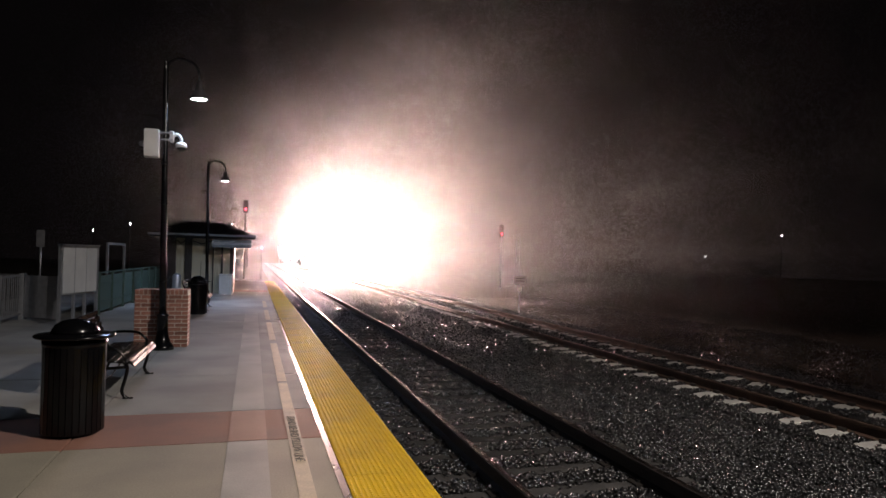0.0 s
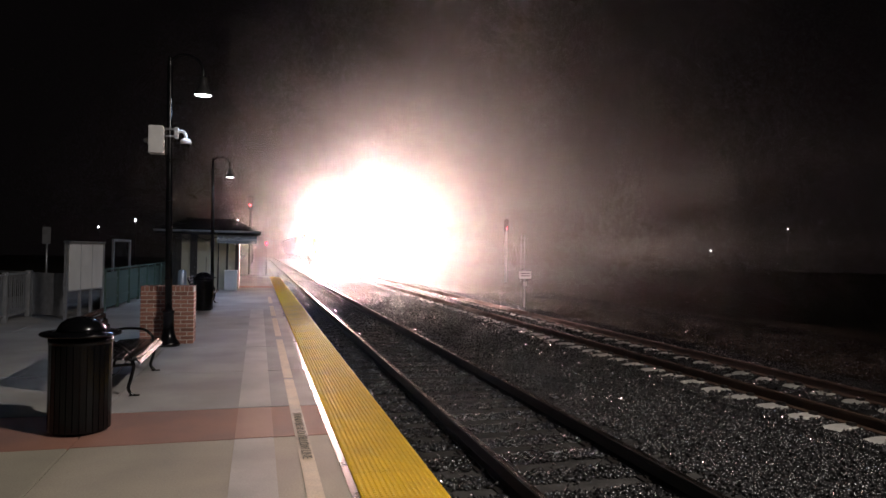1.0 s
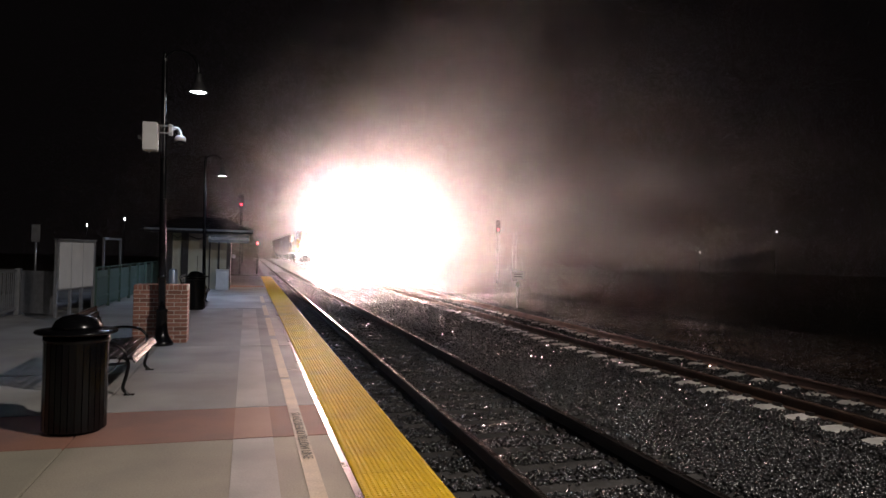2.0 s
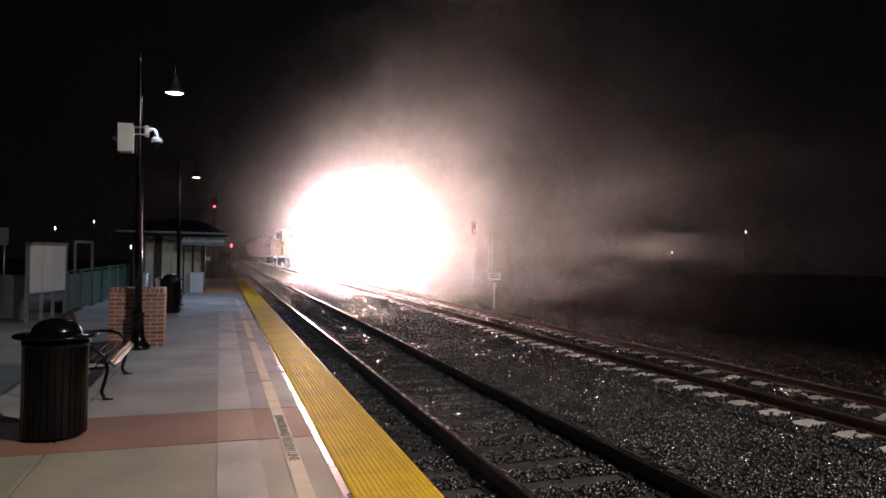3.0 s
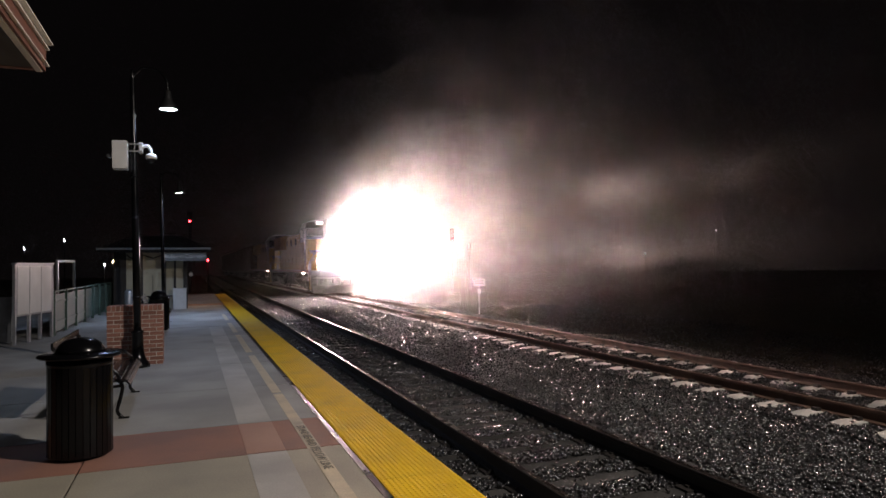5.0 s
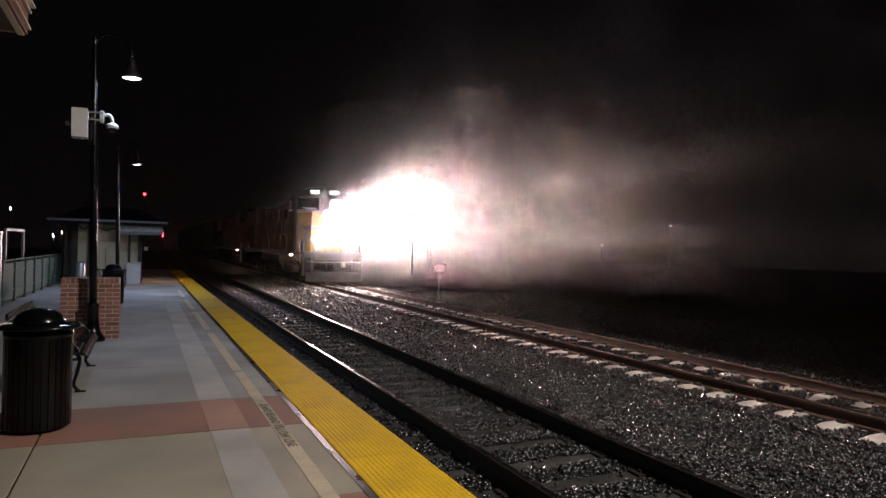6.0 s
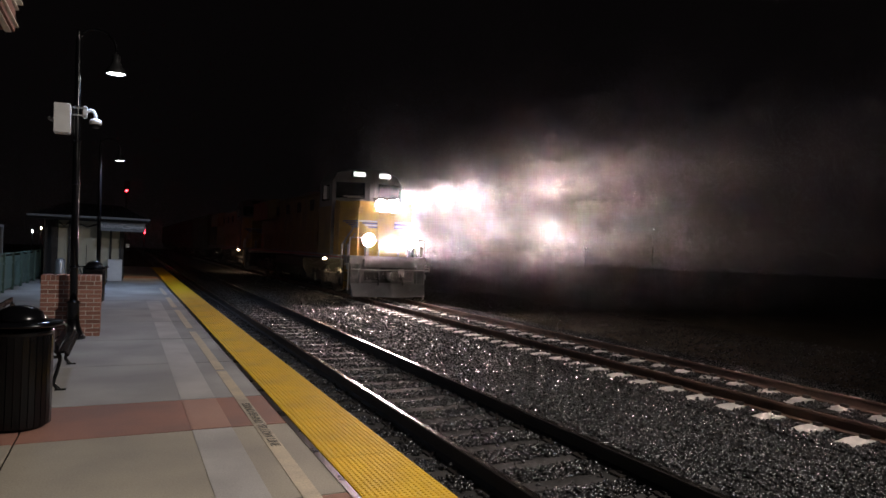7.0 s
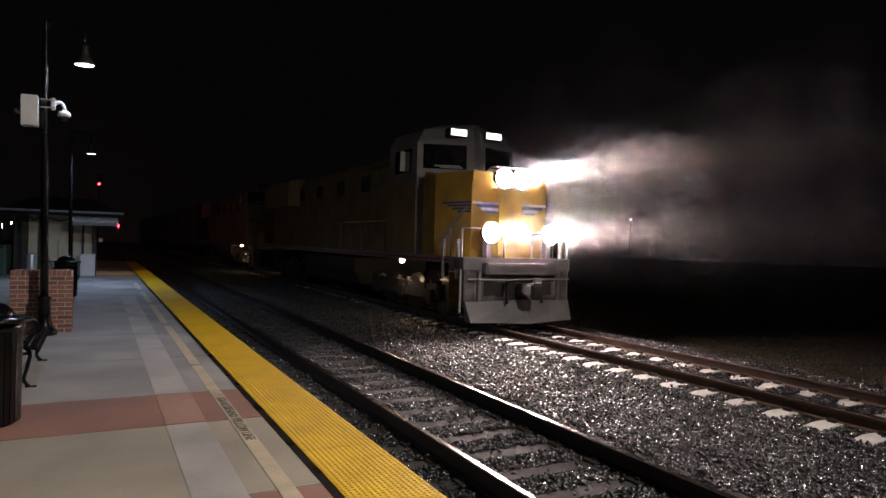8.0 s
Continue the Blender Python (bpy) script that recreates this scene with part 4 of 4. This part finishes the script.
    for s in (-1, 1):
        part("plow_edge", boxed(*sorted((s * .08, s * 1.42)), -.02, .05, .1, .2, bevel=.01), LOCO_WHITE if lit else LOCO_GREY, t, "pale lower edge", pose(0, .02, 0, 0, 0, s * 10))
        # flat dark plate whose colour stands for the shade of an opening
        part("pilot_shade_plate", boxed(*sorted((s * .42, s * .98)), .285, .3, .72, 1.02, bevel=.006), LOCO_DARK, t, "dark plate imitating a shaded opening beside the coupler")
        part("pilot_bracket", boxed(*sorted((s * 1.1, s * 1.18)), .2, .33, .6, 1.3, bevel=.01), LOCO_GREY, t)
    part("plate", boxed(.42, .62, .2, .276, .85, 1.15), LOCO_WHITE, t, "small white plate")
    bm = boxed(-.16, .16, -.45, .2, .72, 1.02, bevel=.05)
    box(bm, -.24, .1, -.62, -.35, .68, 1.06, bevel=.05)
    part("coupler", bm, LOCO_DARK, t, "dark steel knuckle coupler")
    part("coupler_pocket", boxed(-.36, .36, .22, .275, .62, 1.2, bevel=.02), LOCO_DARK, t)
    for s in (-1, 1):
        bm = bmesh.new()
        tube(bm, curve_points([(s * .45, .25, 1.0), (s * .48, .05, .75), (s * .5, .0, .55)]), .03, 8)
        part("air_hose", bm, BLACK_MATT, t)
        # corner steps, facing sideways
        for k in range(4):
            part("step", boxed(*sorted((s * 1.2, s * 1.56)), .42, .98, .35 + k * .3, .38 + k * .3), LOCO_WHITE if k == 3 else LOCO_DARK, t)
        part("step_side", boxed(*sorted((s * 1.2, s * 1.55)), .98, 1.02, .32, 1.4), LOCO_YELLOW, t, "yellow step side plate")
        part("grab_post", boxed(*sorted((s * 1.50, s * 1.56)), 1.3, 1.38, 1.1, 2.05), LOCO_WHITE, t, "white step post")
        part("grab_post", boxed(*sorted((s * 1.47, s * 1.55)), .62, .7, 1.1, 2.05), LOCO_WHITE, t, "white step post")
        part("step_end", boxed(*sorted((s * 1.53, s * 1.57)), .40, .44, .32, 1.35), LOCO_WHITE, t)
        # white handrails
        bm = bmesh.new()
        tube(bm, [(s * 1.53, .42, .5), (s * 1.53, .42, 2.3)], .022, 8)
        tube(bm, [(s * 1.53, 1.0, .6), (s * 1.53, 1.0, 2.3)], .022, 8)
        tube(bm, [(s * 1.53, .42, 2.3), (s * 1.1, .36, 2.3), (s * .4, .36, 2.2)], .022, 8)
        tube(bm, [(s * .4, .36, 2.2), (s * .4, .36, 1.6)], .022, 8)
        part("handrail", bm, LOCO_GREY, t, "grey front handrail")
        bm = bmesh.new()
        tube(bm, [(s * 1.5, 5.0, 2.55), (s * 1.5, 21.6, 2.55)], .02, 6)
        for k in range(9):
            tube(bm, [(s * 1.5, 5.2 + k * 2.0, 1.6), (s * 1.5, 5.2 + k * 2.0, 2.55)], .02, 6)
        part("side_handrail", bm, HOOD_YELLOW, t)
        bm = bmesh.new()
        lathe(bm, [(.03, 0), (.07, .02), (.07, .08), (.02, .1)], 12)
        bmesh.ops.translate(bm, verts=bm.verts, vec=(s * 1.47, 3.95, 1.355))
        part("step_lamp", bm, STEP_GLOW, t, "small warm step lamp")
        part("ditch_light_stand", boxed(*sorted((s * .80, s * .92)), .3, .5, 1.62, 2.13), LOCO_GREY, t)
        if lit:
            lamp_unit(t, s * .86, .2, 2.22, .05, "ditch_light")
    if lit:
        for s in (-1, 1):
            lamp_unit(t, s * .245, .66, 3.58, .05, "headlight")
    for s in (-1, 1):
        part("lamp_cheek", boxed(*sorted((s * .5, s * 1.06)), .80, .90, 3.45, 3.72), LOCO_YELLOW, t)
    part("headlight_brow", boxed(-.5, .5, .62, .92, 3.83, 3.86), LOCO_GREY, t)
    part("headlight_sill", boxed(-.5, .5, .62, .92, 3.31, 3.335), LOCO_GREY, t)
    if not lit:
        part("headlight_cover", boxed(-.26, .26, .84, .88, 3.46, 3.69), GLASS, t)
    # rear end
    part("rear_deck", boxed(-W, W, 22.2, 22.5, 1.3, 1.62), LOCO_GREY, t)
    part("rear_pilot", boxed(-1.5, 1.5, 22.3, 22.42, .4, 1.3), LOCO_DARK, t)
    return t


def boxcar(m, label):
    t = thing("freight_car", m, label, "freight car", "freight cars in the train")
    part("body", boxed(-1.55, 1.55, .5, 17.0, 1.1, 4.6, bevel=.03), CAR_GREY, t)
    for k in range(12):
        for s in (-1, 1):
            part("rib", boxed(s * 1.58 - .03, s * 1.58 + .03, .8 + k * 1.43, .92 + k * 1.43, 1.15, 4.5), CAR_GREY, t)
    part("roof", boxed(-1.5, 1.5, .4, 17.1, 4.61, 4.7, bevel=.02), CAR_GREY, t)
    part("end_plate", boxed(-1.4, 1.4, .42, .5, 1.2, 4.4), CAR_GREY, t)
    part("side_sill", boxed(-1.5, 1.5, .5, 17, .9, 1.09), LOCO_DARK, t)
    for y in (2.6, 14.9):
        bogie(t, y, LOCO_DARK, 2, .42, 1.75)
    return t


FRONT_END = 13.29
lead = locomotive(pose(7.01, 20, RAIL_Z), "yellow and grey diesel locomotive with blazing headlights")
second = locomotive(pose(7.01, 44, RAIL_Z), "yellow and grey trailing diesel locomotive with lamps off", False)
cars = [boxcar(pose(7.01, 70, RAIL_Z), "dirty grey ribbed freight car behind the locomotives")]
for _ in range(4):
    cars.append(copy_thing(cars[0], pose(7.01, 90, RAIL_Z)))
TRAIN = [(lead, 0.0), (second, 23.4)] + [(c, 46.6 + 18.0 * i) for i, c in enumerate(cars)]


def mist():
    """Hair-thin slivers of water added over the tracks, catching the headlights to imitate mist and lamp glare."""
    rs = np.random.RandomState(3)
    # counts by stretch of the line; beam: packed round the lamps' paths to shape the glow, wide: the whole bank
    beam = ((-4, 6, 90000, .6), (6, 14, 150000, .65), (14, 24, 24000, .9), (24, 40, 12000, 1.0))
    wide = ((2, 14, 230000), (14, 22, 230000), (22, 30, 250000), (30, 42, 240000), (42, 60, 85000), (60, 106, 52000))
    y = np.concatenate([rs.uniform(r[0], r[1], r[2]) for r in beam + wide])
    n1, n2 = sum(r[2] for r in beam), sum(r[2] for r in wide)
    rho = np.concatenate([rs.exponential(r[3], r[2]) for r in beam] + [21 * rs.uniform(0, 1, n2) ** .53])
    a = rs.uniform(0, math.tau, n1 + n2)
    pick = rs.randint(0, 4, n1 + n2)
    x = 7.0 + np.array([0, 0, -.86, .86])[pick] + rho * np.cos(a)
    z = np.array([3.3, 3.3, 1.95, 1.95])[pick] + rho * np.sin(a)
    dist = np.hypot(x + 1.7, y)
    ok = (z > np.where(dist < 17, 1.0, -.35)) & (dist > 5.5) & ((x > 2.6) | (dist > 24))
    x, y, z, dist = x[ok], y[ok], z[ok], dist[ok]
    n = len(x)
    close = np.arange(len(ok))[ok] < n1
    area = rs.uniform(.7, 1.3, n) * np.where(close, THREAD_BEAM, THREAD_WIDE) * np.clip(dist / 30, .25, 1.9) ** 2
    length = .016 * np.clip(dist, 8, 60)
    width = area / length
    # each thread is one sliver, blown about, its flat side towards the line
    c = np.stack([x, y, z], 1)
    lean, turn = rs.uniform(0, math.tau, n), .35 * rs.normal(size=n)
    down = np.stack([np.sin(lean), .1 * rs.normal(size=n), np.cos(lean)], 1) * length[:, None]
    side = np.stack([np.cos(lean) * np.cos(turn), np.sin(turn), -np.sin(lean) * np.cos(turn)], 1) * width[:, None]
    v = np.stack([c - .5 * down - side, c - .5 * down + side, c + .5 * down], 1)
    me = bpy.data.meshes.new("drizzle")
    me.vertices.add(n * 3)
    me.vertices.foreach_set("co", v.reshape(-1))
    me.loops.add(n * 3)
    me.loops.foreach_set("vertex_index", np.arange(n * 3, dtype=np.int32))
    me.polygons.add(n)
    me.polygons.foreach_set("loop_start", np.arange(0, n * 3, 3, dtype=np.int32))
    me.update(calc_edges=True)
    me.materials.append(DROPLET)
    tagged(new("drizzle", me), "fine slivers imitating mist and glare in the headlight beams", "drizzle", kind="stuff")


# mean area of a thread, in square metres, 30 m away
THREAD_BEAM, THREAD_WIDE = 0.000015, 0.00019


def water_mist():
    """Water that scatters light mostly onwards, and a little of it all round."""
    m = bpy.data.materials.new("water_mist")
    m.use_nodes = True
    nt = m.node_tree
    nt.nodes.remove(nt.nodes["Principled BSDF"])
    white, through_light, onward, spread = (nt.nodes.new("ShaderNodeBsdf" + k) for k in ("Diffuse", "Translucent", "Refraction", "Refraction"))
    for n, grey in ((white, SIDEWAYS), (through_light, SIDEWAYS), (onward, .95), (spread, .95)):
        n.inputs["Color"].default_value = (grey, grey, grey, 1)
    onward.inputs["IOR"].default_value, onward.inputs["Roughness"].default_value = 1.33, 0.72
    spread.inputs["IOR"].default_value, spread.inputs["Roughness"].default_value = 1.75, 0.61
    a, b, c = (nt.nodes.new("ShaderNodeMixShader") for _ in range(3))
    nt.links.new(white.outputs[0], a.inputs[1])
    nt.links.new(through_light.outputs[0], a.inputs[2])
    b.inputs[0].default_value = 0.9
    nt.links.new(onward.outputs[0], b.inputs[1])
    nt.links.new(spread.outputs[0], b.inputs[2])
    c.inputs[0].default_value = 0.6
    nt.links.new(a.outputs[0], c.inputs[1])
    nt.links.new(b.outputs[0], c.inputs[2])
    nt.links.new(c.outputs[0], nt.nodes["Material Output"].inputs["Surface"])
    return m


SIDEWAYS = 0.07
DROPLET = water_mist()
mist()


def motions():
    """The train rolls towards the platform at an even speed, its wheels turning."""
    for ob, back in TRAIN:
        walk(ob, [(t, pose(7.01, FRONT_END + back + TRAIN_SPEED * (8.0 - t), RAIL_Z)) for t in (0.0, 2.0, 4.0, 6.0, 8.0)])
        for part_ob in ob.children:
            if part_ob.name.startswith("wheel"):
                x, y, r = part_ob.matrix_basis.translation
                turn = math.degrees(TRAIN_SPEED / r)
                step = 2 if turn / 15 < 85 else 1
                walk(part_ob, [(k / FPS, pose(x, y, r, turn * k / FPS)) for k in range(0, 8 * FPS + 1, step)])


motions()
